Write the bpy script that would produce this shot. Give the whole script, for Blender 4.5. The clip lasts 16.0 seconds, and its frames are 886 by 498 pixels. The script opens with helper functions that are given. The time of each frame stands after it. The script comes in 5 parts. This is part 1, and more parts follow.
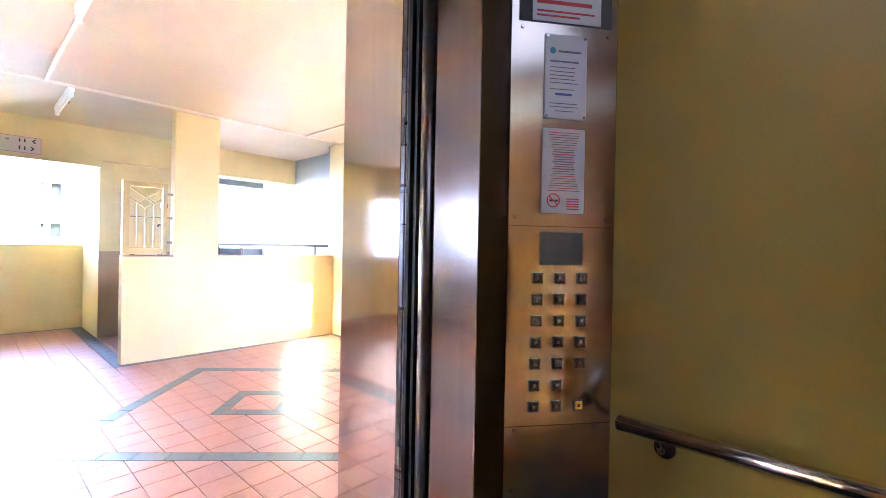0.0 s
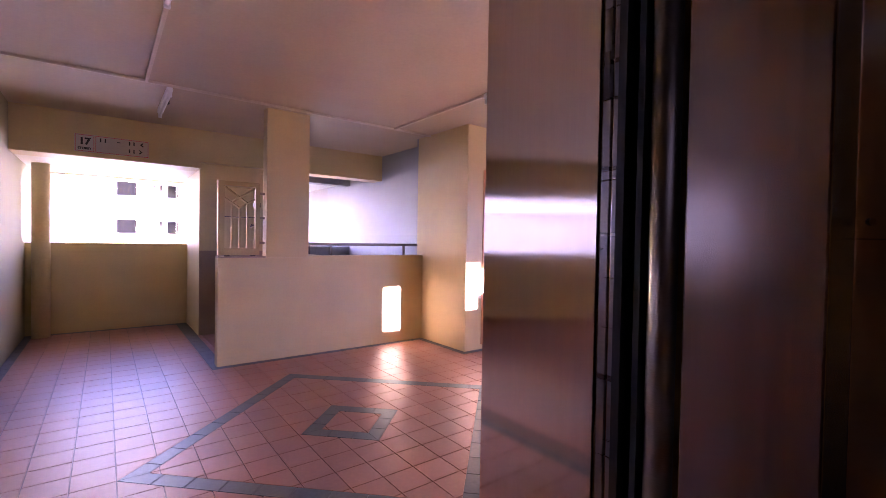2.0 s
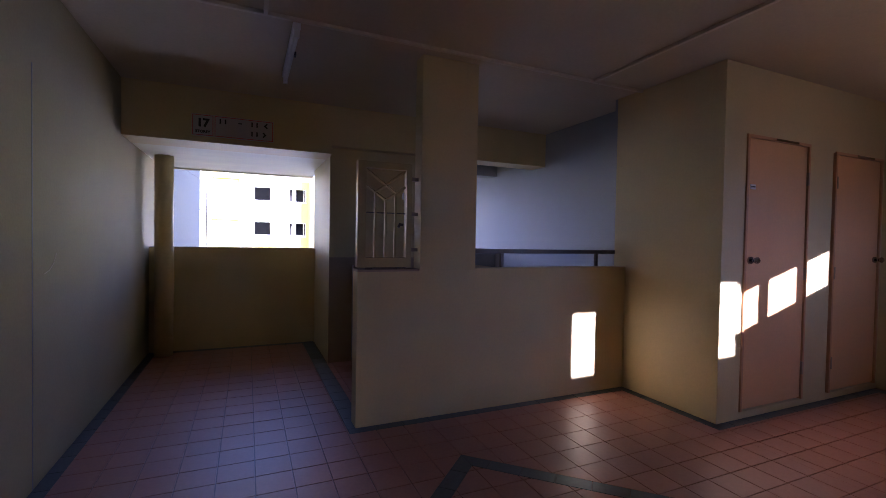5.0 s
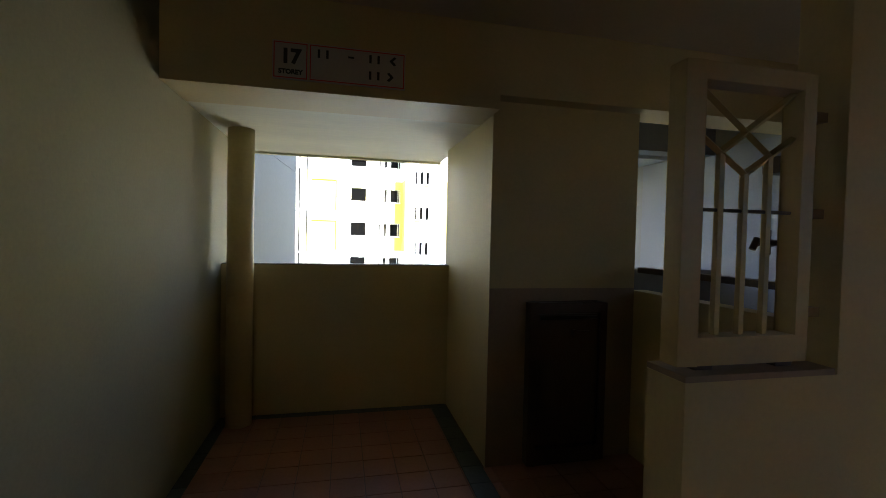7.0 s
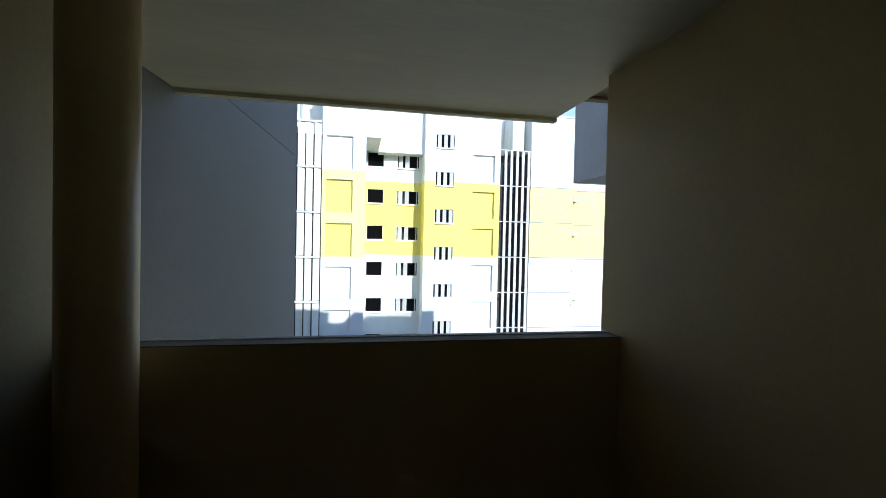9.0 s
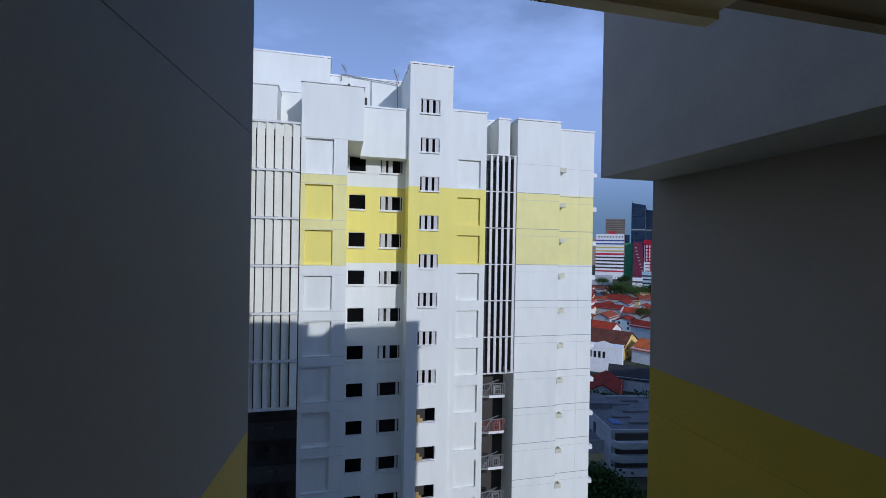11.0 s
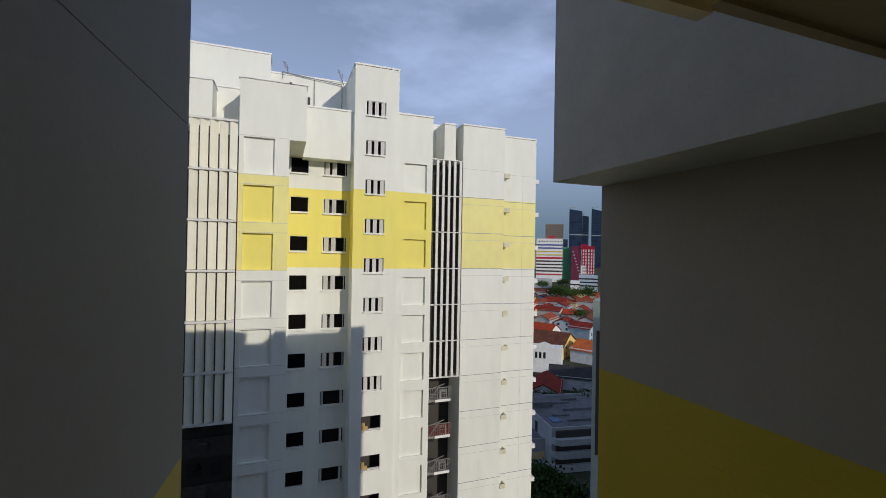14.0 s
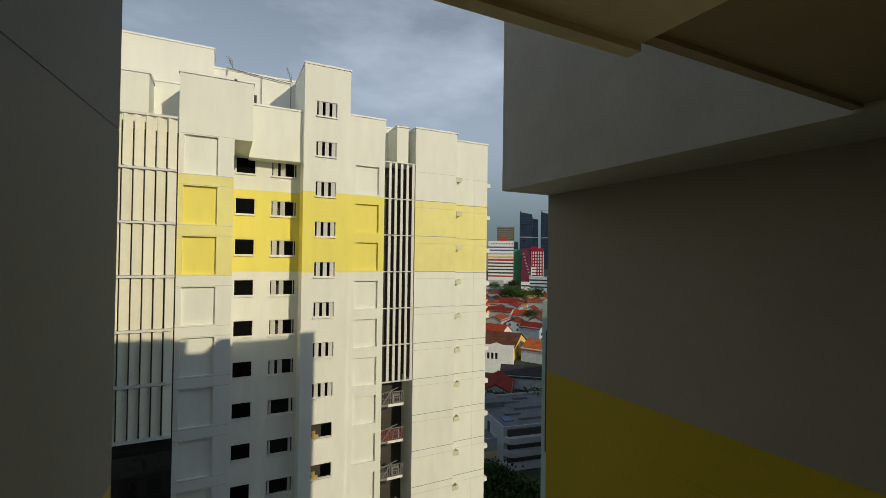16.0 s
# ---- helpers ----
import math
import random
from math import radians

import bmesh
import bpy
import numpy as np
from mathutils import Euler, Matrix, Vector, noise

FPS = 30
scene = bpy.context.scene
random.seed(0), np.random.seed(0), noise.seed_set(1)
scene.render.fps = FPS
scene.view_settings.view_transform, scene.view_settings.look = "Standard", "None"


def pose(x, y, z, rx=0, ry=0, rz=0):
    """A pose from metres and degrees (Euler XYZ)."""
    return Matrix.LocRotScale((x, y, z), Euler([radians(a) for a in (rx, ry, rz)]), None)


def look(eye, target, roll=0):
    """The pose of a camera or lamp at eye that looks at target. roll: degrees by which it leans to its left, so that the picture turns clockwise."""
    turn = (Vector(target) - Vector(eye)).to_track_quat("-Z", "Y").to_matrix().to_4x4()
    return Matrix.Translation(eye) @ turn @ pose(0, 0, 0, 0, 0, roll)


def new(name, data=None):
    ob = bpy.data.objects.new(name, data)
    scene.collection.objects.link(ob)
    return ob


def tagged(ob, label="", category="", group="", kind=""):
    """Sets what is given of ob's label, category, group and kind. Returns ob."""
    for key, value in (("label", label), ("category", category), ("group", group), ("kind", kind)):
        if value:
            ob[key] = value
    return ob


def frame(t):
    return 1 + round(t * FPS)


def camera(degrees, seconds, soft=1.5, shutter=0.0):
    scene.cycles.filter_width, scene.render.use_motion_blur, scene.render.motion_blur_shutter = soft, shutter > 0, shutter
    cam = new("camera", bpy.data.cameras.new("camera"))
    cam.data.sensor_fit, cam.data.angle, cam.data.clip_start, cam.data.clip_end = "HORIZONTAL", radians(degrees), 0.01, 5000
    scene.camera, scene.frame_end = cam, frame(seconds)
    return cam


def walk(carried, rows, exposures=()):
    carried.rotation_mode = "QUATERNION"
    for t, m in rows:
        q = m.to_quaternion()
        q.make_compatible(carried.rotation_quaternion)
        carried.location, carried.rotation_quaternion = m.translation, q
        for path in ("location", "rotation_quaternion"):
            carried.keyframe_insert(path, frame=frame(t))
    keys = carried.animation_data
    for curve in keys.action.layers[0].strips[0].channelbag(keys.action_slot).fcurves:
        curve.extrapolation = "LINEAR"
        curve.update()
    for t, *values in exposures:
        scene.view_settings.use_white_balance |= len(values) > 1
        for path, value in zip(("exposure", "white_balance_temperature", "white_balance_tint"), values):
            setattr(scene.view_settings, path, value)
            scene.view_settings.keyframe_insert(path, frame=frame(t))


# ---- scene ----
cam = camera(90.0, 16.0, soft=0.8)
PATH = [
    (0, (-1.044, -5.197, 1.208), (0.425, -3.839, 1.199), 1.1),
    (0.5, (-1.057, -5.145, 1.207), (0.341, -3.715, 1.186), 1.1),
    (1, (-1.029, -5.025, 1.211), (0.278, -3.512, 1.184), 0.9),
    (1.5, (-0.972, -4.894, 1.234), (0.282, -3.336, 1.207), 1.0),
    (2, (-0.863, -4.674, 1.256), (0.351, -3.085, 1.218), 1.0),
    (2.5, (-0.757, -4.452, 1.267), (0.386, -2.811, 1.234), 0.8),
    (3, (-0.715, -4.146, 1.269), (0.355, -2.457, 1.23), 1.0),
    (3.2, (-0.704, -4.018, 1.264), (0.345, -2.316, 1.229), 0.9),
    (5.5, (-0.672, -2.508, 1.292), (0.05, -0.643, 1.243), 1.2),
    (6, (-0.728, -2.0, 1.314), (-0.099, -0.103, 1.264), 1.3),
    (6.5, (-0.778, -1.444, 1.346), (-0.245, 0.482, 1.294), 1.3),
    (7, (-0.767, -0.854, 1.371), (-0.325, 1.096, 1.319), 1.3),
    (7.5, (-0.82, -0.287, 1.374), (-0.422, 1.672, 1.326), 1.3),
    (8, (-0.825, 0.269, 1.397), (-0.445, 2.232, 1.35), 1.2),
    (8.2, (-0.817, 0.486, 1.429), (-0.449, 2.452, 1.38), 1.1),
    (10.3, (-0.859, 2.143, 1.484), (-0.446, 4.1, 1.456), 1.4),
    (10.5, (-0.841, 2.228, 1.484), (-0.411, 4.181, 1.455), 0.8),
    (11, (-0.816, 2.398, 1.469), (-0.36, 4.345, 1.46), 1.0),
    (11.5, (-0.86, 2.527, 1.458), (-0.365, 4.465, 1.456), 0.9),
    (12, (-0.891, 2.539, 1.431), (-0.358, 4.466, 1.436), 1.0),
    (12.5, (-0.874, 2.537, 1.409), (-0.303, 4.454, 1.423), 1.2),
    (13, (-0.891, 2.551, 1.42), (-0.274, 4.453, 1.429), 0.9),
    (13.5, (-0.873, 2.563, 1.423), (-0.214, 4.451, 1.434), 0.9),
    (14, (-0.873, 2.556, 1.462), (-0.179, 4.432, 1.476), 1.0),
    (14.5, (-0.889, 2.532, 1.498), (-0.155, 4.392, 1.519), 1.0),
    (15, (-0.883, 2.539, 1.519), (-0.073, 4.368, 1.538), 0.9),
    (15.5, (-0.851, 2.544, 1.53), (0.023, 4.343, 1.548), 0.8),
    (16, (-0.858, 2.538, 1.52), (0.03, 4.33, 1.548), 0.8),
]
EXPOSURES = [
    (0.0, 7.6, 4950, 20), (0.5, 6.95, 5150, 42), (1.0, 6.35, 5700, 74), (1.5, 5.55, 5800, 80), (2.0, 4.95, 5720, 70), (2.5, 4.4, 5600, 64),
    (3.2, 3.72, 5420, 50), (5.3, 2.6, 5020, 36), (6.0, 2.4, 5850, 17), (7.0, 2.3, 6000, 8), (8.2, 1.33, 5550, 5),
    (10.3, -0.82, 5380, 13), (12.0, -0.87, 5690, 15), (13.0, -0.84, 6020, 13), (13.5, -0.84, 6080, 13), (14.0, -0.83, 6850, 10), (14.5, -0.82, 7900, 6), (15.0, -0.82, 8500, 4), (16.0, -0.82, 8550, 2),
]
walk(cam, [(t, look(eye, target, roll)) for t, eye, target, roll in PATH], EXPOSURES)

# ---- daylight: low sun from behind the lift core ----
SUN_DIR = Vector((-0.376, 1.0, -0.385)).normalized()
world = bpy.data.worlds.new("sky")
scene.world = world
world.use_nodes = True
wn, wl = world.node_tree.nodes, world.node_tree.links
wn.clear()
w_out = wn.new("ShaderNodeOutputWorld")
w_bg = wn.new("ShaderNodeBackground")
w_sky = wn.new("ShaderNodeTexSky")
w_sky.sky_type = "NISHITA"
w_sky.sun_disc = False
w_sky.sun_elevation = math.asin(-SUN_DIR.z)
w_sky.sun_rotation = math.atan2(-SUN_DIR.x, -SUN_DIR.y)
w_sky.air_density, w_sky.dust_density, w_sky.ozone_density = 1.0, 0.2, 3.0
w_co = wn.new("ShaderNodeTexCoord")
w_map = wn.new("ShaderNodeMapping")
w_map.inputs["Scale"].default_value = (1.2, 1.2, 3.2)
w_noise = wn.new("ShaderNodeTexNoise")
w_noise.inputs["Scale"].default_value = 2.2
w_noise.inputs["Detail"].default_value = 6
w_noise.inputs["Roughness"].default_value = 0.55
w_ramp = wn.new("ShaderNodeMapRange")
w_ramp.inputs["From Min"].default_value, w_ramp.inputs["From Max"].default_value = 0.45, 0.75
w_ramp.inputs["To Min"].default_value, w_ramp.inputs["To Max"].default_value = 0.2, 0.68
w_mix = wn.new("ShaderNodeMixRGB")
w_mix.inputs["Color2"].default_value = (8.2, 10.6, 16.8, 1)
w_bg.inputs["Strength"].default_value = 0.10
wl.new(w_co.outputs["Generated"], w_map.inputs["Vector"])
wl.new(w_map.outputs["Vector"], w_noise.inputs["Vector"])
wl.new(w_noise.outputs["Fac"], w_ramp.inputs["Value"])
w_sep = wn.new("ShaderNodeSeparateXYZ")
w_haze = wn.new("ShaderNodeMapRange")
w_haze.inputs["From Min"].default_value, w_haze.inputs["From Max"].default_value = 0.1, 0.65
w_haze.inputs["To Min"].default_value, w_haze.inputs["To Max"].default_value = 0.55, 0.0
w_low = wn.new("ShaderNodeMapRange")          # grey-blue cloud bank low over the horizon
w_low.interpolation_type = "SMOOTHSTEP"
w_low.inputs["From Min"].default_value, w_low.inputs["From Max"].default_value = 0.02, 0.3
w_low.inputs["To Min"].default_value, w_low.inputs["To Max"].default_value = 0.9, 0.0
w_bank = wn.new("ShaderNodeMixRGB")
w_bank.inputs["Color2"].default_value = (1.7, 2.9, 4.0, 1)
w_sum = wn.new("ShaderNodeMath")
w_sum.use_clamp = True
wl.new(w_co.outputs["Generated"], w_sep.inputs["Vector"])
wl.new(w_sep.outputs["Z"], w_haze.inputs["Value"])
wl.new(w_sep.outputs["Z"], w_low.inputs["Value"])
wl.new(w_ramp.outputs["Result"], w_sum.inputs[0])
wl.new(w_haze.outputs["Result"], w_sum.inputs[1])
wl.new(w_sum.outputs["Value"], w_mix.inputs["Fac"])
wl.new(w_sky.outputs["Color"], w_mix.inputs["Color1"])
wl.new(w_low.outputs["Result"], w_bank.inputs["Fac"])
wl.new(w_mix.outputs["Color"], w_bank.inputs["Color1"])
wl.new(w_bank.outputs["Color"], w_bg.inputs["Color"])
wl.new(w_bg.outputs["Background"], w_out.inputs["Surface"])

sun = new("sun", bpy.data.lights.new("sun", "SUN"))
sun.data.energy, sun.data.angle, sun.data.color = 4.0, radians(0.5), (1.0, 0.94, 0.85)
sun.matrix_world = look((20, -55, 25), Vector((20, -55, 25)) + SUN_DIR)


LIFT_GLOW = 0.0105
WINDOW_FILL = 0.3


# ---- materials ----
def material(name, color, rough=0.6, metal=0.0, grain=30.0, vary=0.06, stain=0.08, stain_size=1.2, bump=0.15, bump_scale=0,
             stretch=(1, 1, 1), random_tone=0.0, spec=0.5, coat=0.0, rough_vary=0.06):
    """A procedural surface: fine grain and large soft stains in the colour, grain in the bump."""
    m = bpy.data.materials.new(name)
    m.use_nodes = True
    n, l = m.node_tree.nodes, m.node_tree.links
    b = n["Principled BSDF"]
    b.inputs["Roughness"].default_value, b.inputs["Metallic"].default_value = rough, metal
    b.inputs["Specular IOR Level"].default_value = spec
    b.inputs["Coat Weight"].default_value = coat
    geo = n.new("ShaderNodeNewGeometry")
    mp = n.new("ShaderNodeMapping")
    mp.inputs["Scale"].default_value = stretch
    l.new(geo.outputs["Position"], mp.inputs["Vector"])
    fine, big = n.new("ShaderNodeTexNoise"), n.new("ShaderNodeTexNoise")
    fine.inputs["Scale"].default_value, fine.inputs["Detail"].default_value = grain, 6
    big.inputs["Scale"].default_value, big.inputs["Detail"].default_value = 1.0 / stain_size, 5
    big.inputs["Roughness"].default_value = 0.6
    l.new(mp.outputs["Vector"], fine.inputs["Vector"])
    l.new(mp.outputs["Vector"], big.inputs["Vector"])
    hsv = n.new("ShaderNodeHueSaturation")
    hsv.inputs["Color"].default_value = (*color, 1)

    def scaled(sock, amount):
        r = n.new("ShaderNodeMapRange")
        r.inputs["From Min"].default_value, r.inputs["From Max"].default_value = 0.3, 0.7
        r.inputs["To Min"].default_value, r.inputs["To Max"].default_value = -amount, amount
        l.new(sock, r.inputs["Value"])
        return r.outputs["Result"]

    def add(a, c, start=None):
        s = n.new("ShaderNodeMath")
        l.new(a, s.inputs[0])
        if c is None:
            s.inputs[1].default_value = start
        else:
            l.new(c, s.inputs[1])
        return s.outputs[0]

    val = add(add(scaled(fine.outputs["Fac"], vary), scaled(big.outputs["Fac"], stain)), None, 1.0)
    if random_tone:
        info = n.new("ShaderNodeObjectInfo")
        r = n.new("ShaderNodeMapRange")
        r.inputs["To Min"].default_value, r.inputs["To Max"].default_value = -random_tone, random_tone
        l.new(info.outputs["Random"], r.inputs["Value"])
        r2 = n.new("ShaderNodeMapRange")
        r2.inputs["To Min"].default_value, r2.inputs["To Max"].default_value = -random_tone, random_tone
        l.new(geo.outputs["Random Per Island"], r2.inputs["Value"])
        val = add(add(val, r.outputs["Result"]), r2.outputs["Result"])
    l.new(val, hsv.inputs["Value"])
    l.new(hsv.outputs["Color"], b.inputs["Base Color"])
    rr = add(scaled(big.outputs["Fac"], rough_vary), None, rough)
    l.new(rr, b.inputs["Roughness"])
    if bump:
        bp = n.new("ShaderNodeBump")
        bp.inputs["Strength"].default_value, bp.inputs["Distance"].default_value = bump, 0.004
        if bump_scale:
            extra = n.new("ShaderNodeTexNoise")
            extra.inputs["Scale"].default_value, extra.inputs["Detail"].default_value = bump_scale, 4
            l.new(mp.outputs["Vector"], extra.inputs["Vector"])
            l.new(extra.outputs["Fac"], bp.inputs["Height"])
        else:
            l.new(fine.outputs["Fac"], bp.inputs["Height"])
        l.new(bp.outputs["Normal"], b.inputs["Normal"])
    return m


def glow(name, color, strength):
    m = bpy.data.materials.new(name)
    m.use_nodes = True
    b = m.node_tree.nodes["Principled BSDF"]
    b.inputs["Base Color"].default_value = (*color, 1)
    b.inputs["Emission Color"].default_value = (*color, 1)
    b.inputs["Emission Strength"].default_value = strength
    return m


CREAM = material("cream_paint", (0.612, 0.485, 0.243), 0.55, grain=60, vary=0.03, stain=0.085, stain_size=0.9, bump=0.25, bump_scale=90)
CEIL = material("ceiling_paint", (0.57, 0.465, 0.32), 0.7, grain=40, vary=0.03, stain=0.07, stain_size=1.3, bump=0.2, bump_scale=70)
WAINSCOT = material("brown_wainscot_paint", (0.34, 0.24, 0.16), 0.5, grain=50, vary=0.05, stain=0.1, bump=0.2, bump_scale=90)
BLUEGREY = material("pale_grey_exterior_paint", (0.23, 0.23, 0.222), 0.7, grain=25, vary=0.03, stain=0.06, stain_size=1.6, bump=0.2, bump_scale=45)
# same paint as BLUEGREY, lighter and warmer for light bounced onto the right wall
OUTER_BOUNCE = material("bounce_warmed_exterior_paint", (0.335, 0.318, 0.28), 0.7, grain=25, vary=0.03, stain=0.08, stain_size=1.6, bump=0.2, bump_scale=45)
EXT_YELLOW = material("yellow_exterior_paint", (0.49, 0.385, 0.03), 0.65, grain=25, vary=0.04, stain=0.06, stain_size=1.4, bump=0.2, bump_scale=45)
B_WHITE = material("white_facade_paint", (0.785, 0.795, 0.735), 0.75, grain=1.5, vary=0.035, stain=0.055, stain_size=5, bump=0.0, stretch=(1, 1, 0.25))
B_YELLOW_PALE = material("faded_yellow_facade_paint", (0.83, 0.76, 0.31), 0.7, grain=1.5, vary=0.03, stain=0.06, stain_size=3, bump=0.0, stretch=(1, 1, 0.6))
B_YELLOW = material("yellow_facade_paint", (0.84, 0.735, 0.17), 0.7, grain=1.5, vary=0.03, stain=0.05, stain_size=5, bump=0.0, stretch=(1, 1, 0.25))
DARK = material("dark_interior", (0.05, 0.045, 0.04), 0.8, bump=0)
TILE = material("terracotta_tile", (0.36, 0.165, 0.108), 0.42, grain=45, vary=0.06, stain=0.035, stain_size=0.5, bump=0.06, random_tone=0.05, rough_vary=0.03, spec=0.4)
BORDER = material("dark_green_border_tile", (0.07, 0.085, 0.085), 0.42, grain=50, vary=0.15, stain=0.1, stain_size=0.4, bump=0.06, random_tone=0.12, rough_vary=0.03, spec=0.4)
GROUT = material("grout", (0.17, 0.105, 0.082), 0.6, grain=80, bump=0.3)
STEEL = material("brushed_stainless_steel", (0.38, 0.34, 0.32), 0.10, 1.0, grain=25, vary=0.02, stain=0.03, stain_size=0.3, bump=0.0, stretch=(1, 1, 30), rough_vary=0.02)
EDGE_STEEL = material("dull_door_edge_steel", (0.17, 0.15, 0.145), 0.3, 1.0, grain=25, vary=0.05, stain=0.05, stain_size=0.3, bump=0.0, stretch=(1, 1, 30), rough_vary=0.04)
RETURN_STEEL = material("bronzed_return_steel", (0.21, 0.17, 0.15), 0.2, 1.0, grain=25, vary=0.02, stain=0.05, stain_size=0.3, bump=0.0, stretch=(20, 20, 0.5), rough_vary=0.03)
STEEL_H = material("hairline_stainless_steel", (0.57, 0.49, 0.425), 0.07, 1.0, grain=25, vary=0.02, stain=0.03, stain_size=0.4, bump=0.0, stretch=(20, 20, 0.5), rough_vary=0.01)
DARKMETAL = material("dark_bronze_metal", (0.05, 0.045, 0.04), 0.35, 0.8, grain=40, bump=0.05)
LAMINATE = material("ochre_lift_laminate", (0.42, 0.275, 0.05), 0.42, grain=300, vary=0.08, stain=0.05, stain_size=0.7, bump=0.12, bump_scale=350)
BROWNLAM = material("brown_lift_laminate", (0.36, 0.15, 0.04), 0.4, grain=300, vary=0.08, stain=0.05, stain_size=0.7, bump=0.1, bump_scale=350)
DOORPINK = material("salmon_door_paint", (0.75, 0.425, 0.19), 0.42, grain=50, vary=0.03, stain=0.05, stain_size=0.5, bump=0.05)
DOORFRAME = material("orange_brown_frame", (0.56, 0.28, 0.12), 0.4, grain=40, bump=0.05)
GATE = material("tan_gate_enamel", (0.62, 0.36, 0.16), 0.4, grain=60, vary=0.06, bump=0.05)
KERB = material("salmon_kerb_tile", (0.60, 0.27, 0.18), 0.4, grain=40, bump=0.05)
WHITEPAINT = material("white_gloss_paint", (0.78, 0.78, 0.78), 0.4, grain=40, vary=0.03, bump=0.05)
PAPER = material("notice_paper", (0.76, 0.76, 0.80), 0.35, grain=200, vary=0.02, bump=0)
RED = material("red_print", (0.62, 0.06, 0.06), 0.5, bump=0)
INK = material("dark_print", (0.03, 0.03, 0.04), 0.5, bump=0)
GREYINK = material("faded_grey_print", (0.16, 0.16, 0.18), 0.5, bump=0)
INKBLUE = material("blue_print", (0.08, 0.12, 0.4), 0.5, bump=0)
PIPE = material("cream_pipe_paint", (0.62, 0.49, 0.26), 0.5, grain=40, vary=0.04, bump=0.05)
CONDUIT = material("cream_conduit", (0.66, 0.56, 0.42), 0.5, grain=40, bump=0.05)
RAIL = material("dull_metal_handrail", (0.15, 0.115, 0.095), 0.4, 0.3, grain=60, vary=0.1, bump=0.05)
HOPPER = material("dark_brown_chute_hopper", (0.09, 0.06, 0.045), 0.35, 0.2, grain=30, bump=0.05)
LAMPWHITE = material("white_lamp_enamel", (0.82, 0.82, 0.80), 0.35, bump=0)
CAP = material("pale_roof_cap", (0.82, 0.82, 0.80), 0.7, grain=3, bump=0)
SLAT = material("white_louvre_enamel", (0.72, 0.71, 0.68), 0.55, grain=3, vary=0.03, stain=0.05, stain_size=3, bump=0)


# ---- building helpers ----
def box(bm, x0, x1, y0, y1, z0, z1, mi=0):
    v = [bm.verts.new((x, y, z)) for x in (x0, x1) for y in (y0, y1) for z in (z0, z1)]
    for q in ((0, 1, 3, 2), (4, 6, 7, 5), (0, 4, 5, 1), (2, 3, 7, 6), (0, 2, 6, 4), (1, 5, 7, 3)):
        bm.faces.new([v[i] for i in q]).material_index = mi
    return v


def rod(bm, a, b, r, n=12, mi=0, r2=None):
    a, b = Vector(a), Vector(b)
    q = (b - a).to_track_quat("Z", "Y")
    rings = []
    for p, rad in ((a, r), (b, r if r2 is None else r2)):
        rings.append([bm.verts.new(p + q @ Vector((rad * math.cos(2 * math.pi * i / n), rad * math.sin(2 * math.pi * i / n), 0))) for i in range(n)])
    for i in range(n):
        f = bm.faces.new((rings[0][i], rings[0][(i + 1) % n], rings[1][(i + 1) % n], rings[1][i]))
        f.material_index, f.smooth = mi, n > 6
    bm.faces.new(list(reversed(rings[0]))).material_index = mi
    bm.faces.new(rings[1]).material_index = mi


def prism(bm, pts, z0, z1, mi=0):
    """An upright prism over a counter-clockwise outline."""
    lo, hi = [bm.verts.new((x, y, z0)) for x, y in pts], [bm.verts.new((x, y, z1)) for x, y in pts]
    k = len(pts)
    for i in range(k):
        bm.faces.new((lo[i], lo[(i + 1) % k], hi[(i + 1) % k], hi[i])).material_index = mi
    bm.faces.new(list(reversed(lo))).material_index = mi
    bm.faces.new(hi).material_index = mi


def holed(bm, x0, x1, z0, z1, y0, y1, holes=(), cuts=(), tint=None):
    """An upright wall in the xz plane with openings right through it; tint(z) gives the material slot."""
    xs = sorted({x0, x1, *(min(max(v, x0), x1) for h in holes for v in h[:2])})
    zs = sorted({z0, z1, *(min(max(v, z0), z1) for h in holes for v in h[2:]), *(c for c in cuts if z0 < c < z1)})
    for xa, xb in zip(xs, xs[1:]):
        run = None
        for za, zb in zip(zs, zs[1:]):
            cx, cz = (xa + xb) / 2, (za + zb) / 2
            solid = not any(h[0] < cx < h[1] and h[2] < cz < h[3] for h in holes)
            mi = tint(cz) if tint else 0
            if solid and run and run[2] == mi:
                run[1] = zb
            else:
                if run:
                    box(bm, xa, xb, y0, y1, run[0], run[1], run[2])
                run = [za, zb, mi] if solid else None
        if run:
            box(bm, xa, xb, y0, y1, run[0], run[1], run[2])


def mesh_of(name, bm, mats, bevel=0.0):
    if bevel:
        bmesh.ops.remove_doubles(bm, verts=bm.verts, dist=1e-5)
        bmesh.ops.bevel(bm, geom=[e for e in bm.edges if len(e.link_faces) == 2 and e.calc_face_angle(0) > 0.6], offset=bevel, segments=2, affect="EDGES", profile=0.7)
    me = bpy.data.meshes.new(name)
    bm.to_mesh(me)
    bm.free()
    for m in mats if isinstance(mats, (list, tuple)) else [mats]:
        me.materials.append(m)
    return me


def thing(name, bm=None, mats=None, label="", category="", group="", kind="", at=None, bevel=0.0):
    ob = new(name, mesh_of(name, bm, mats, bevel) if bm else None)
    if at is not None:
        ob.matrix_world = at
    return tagged(ob, label, category, group, kind)


def part(name, bm, mats, parent, label="", bevel=0.0, at=None):
    ob = new(name, mesh_of(name, bm, mats, bevel))
    ob.parent = parent
    if at is not None:
        ob.matrix_basis = at
    return tagged(ob, label)


def boxed(*args):
    bm = bmesh.new()
    box(bm, *args)
    return bm


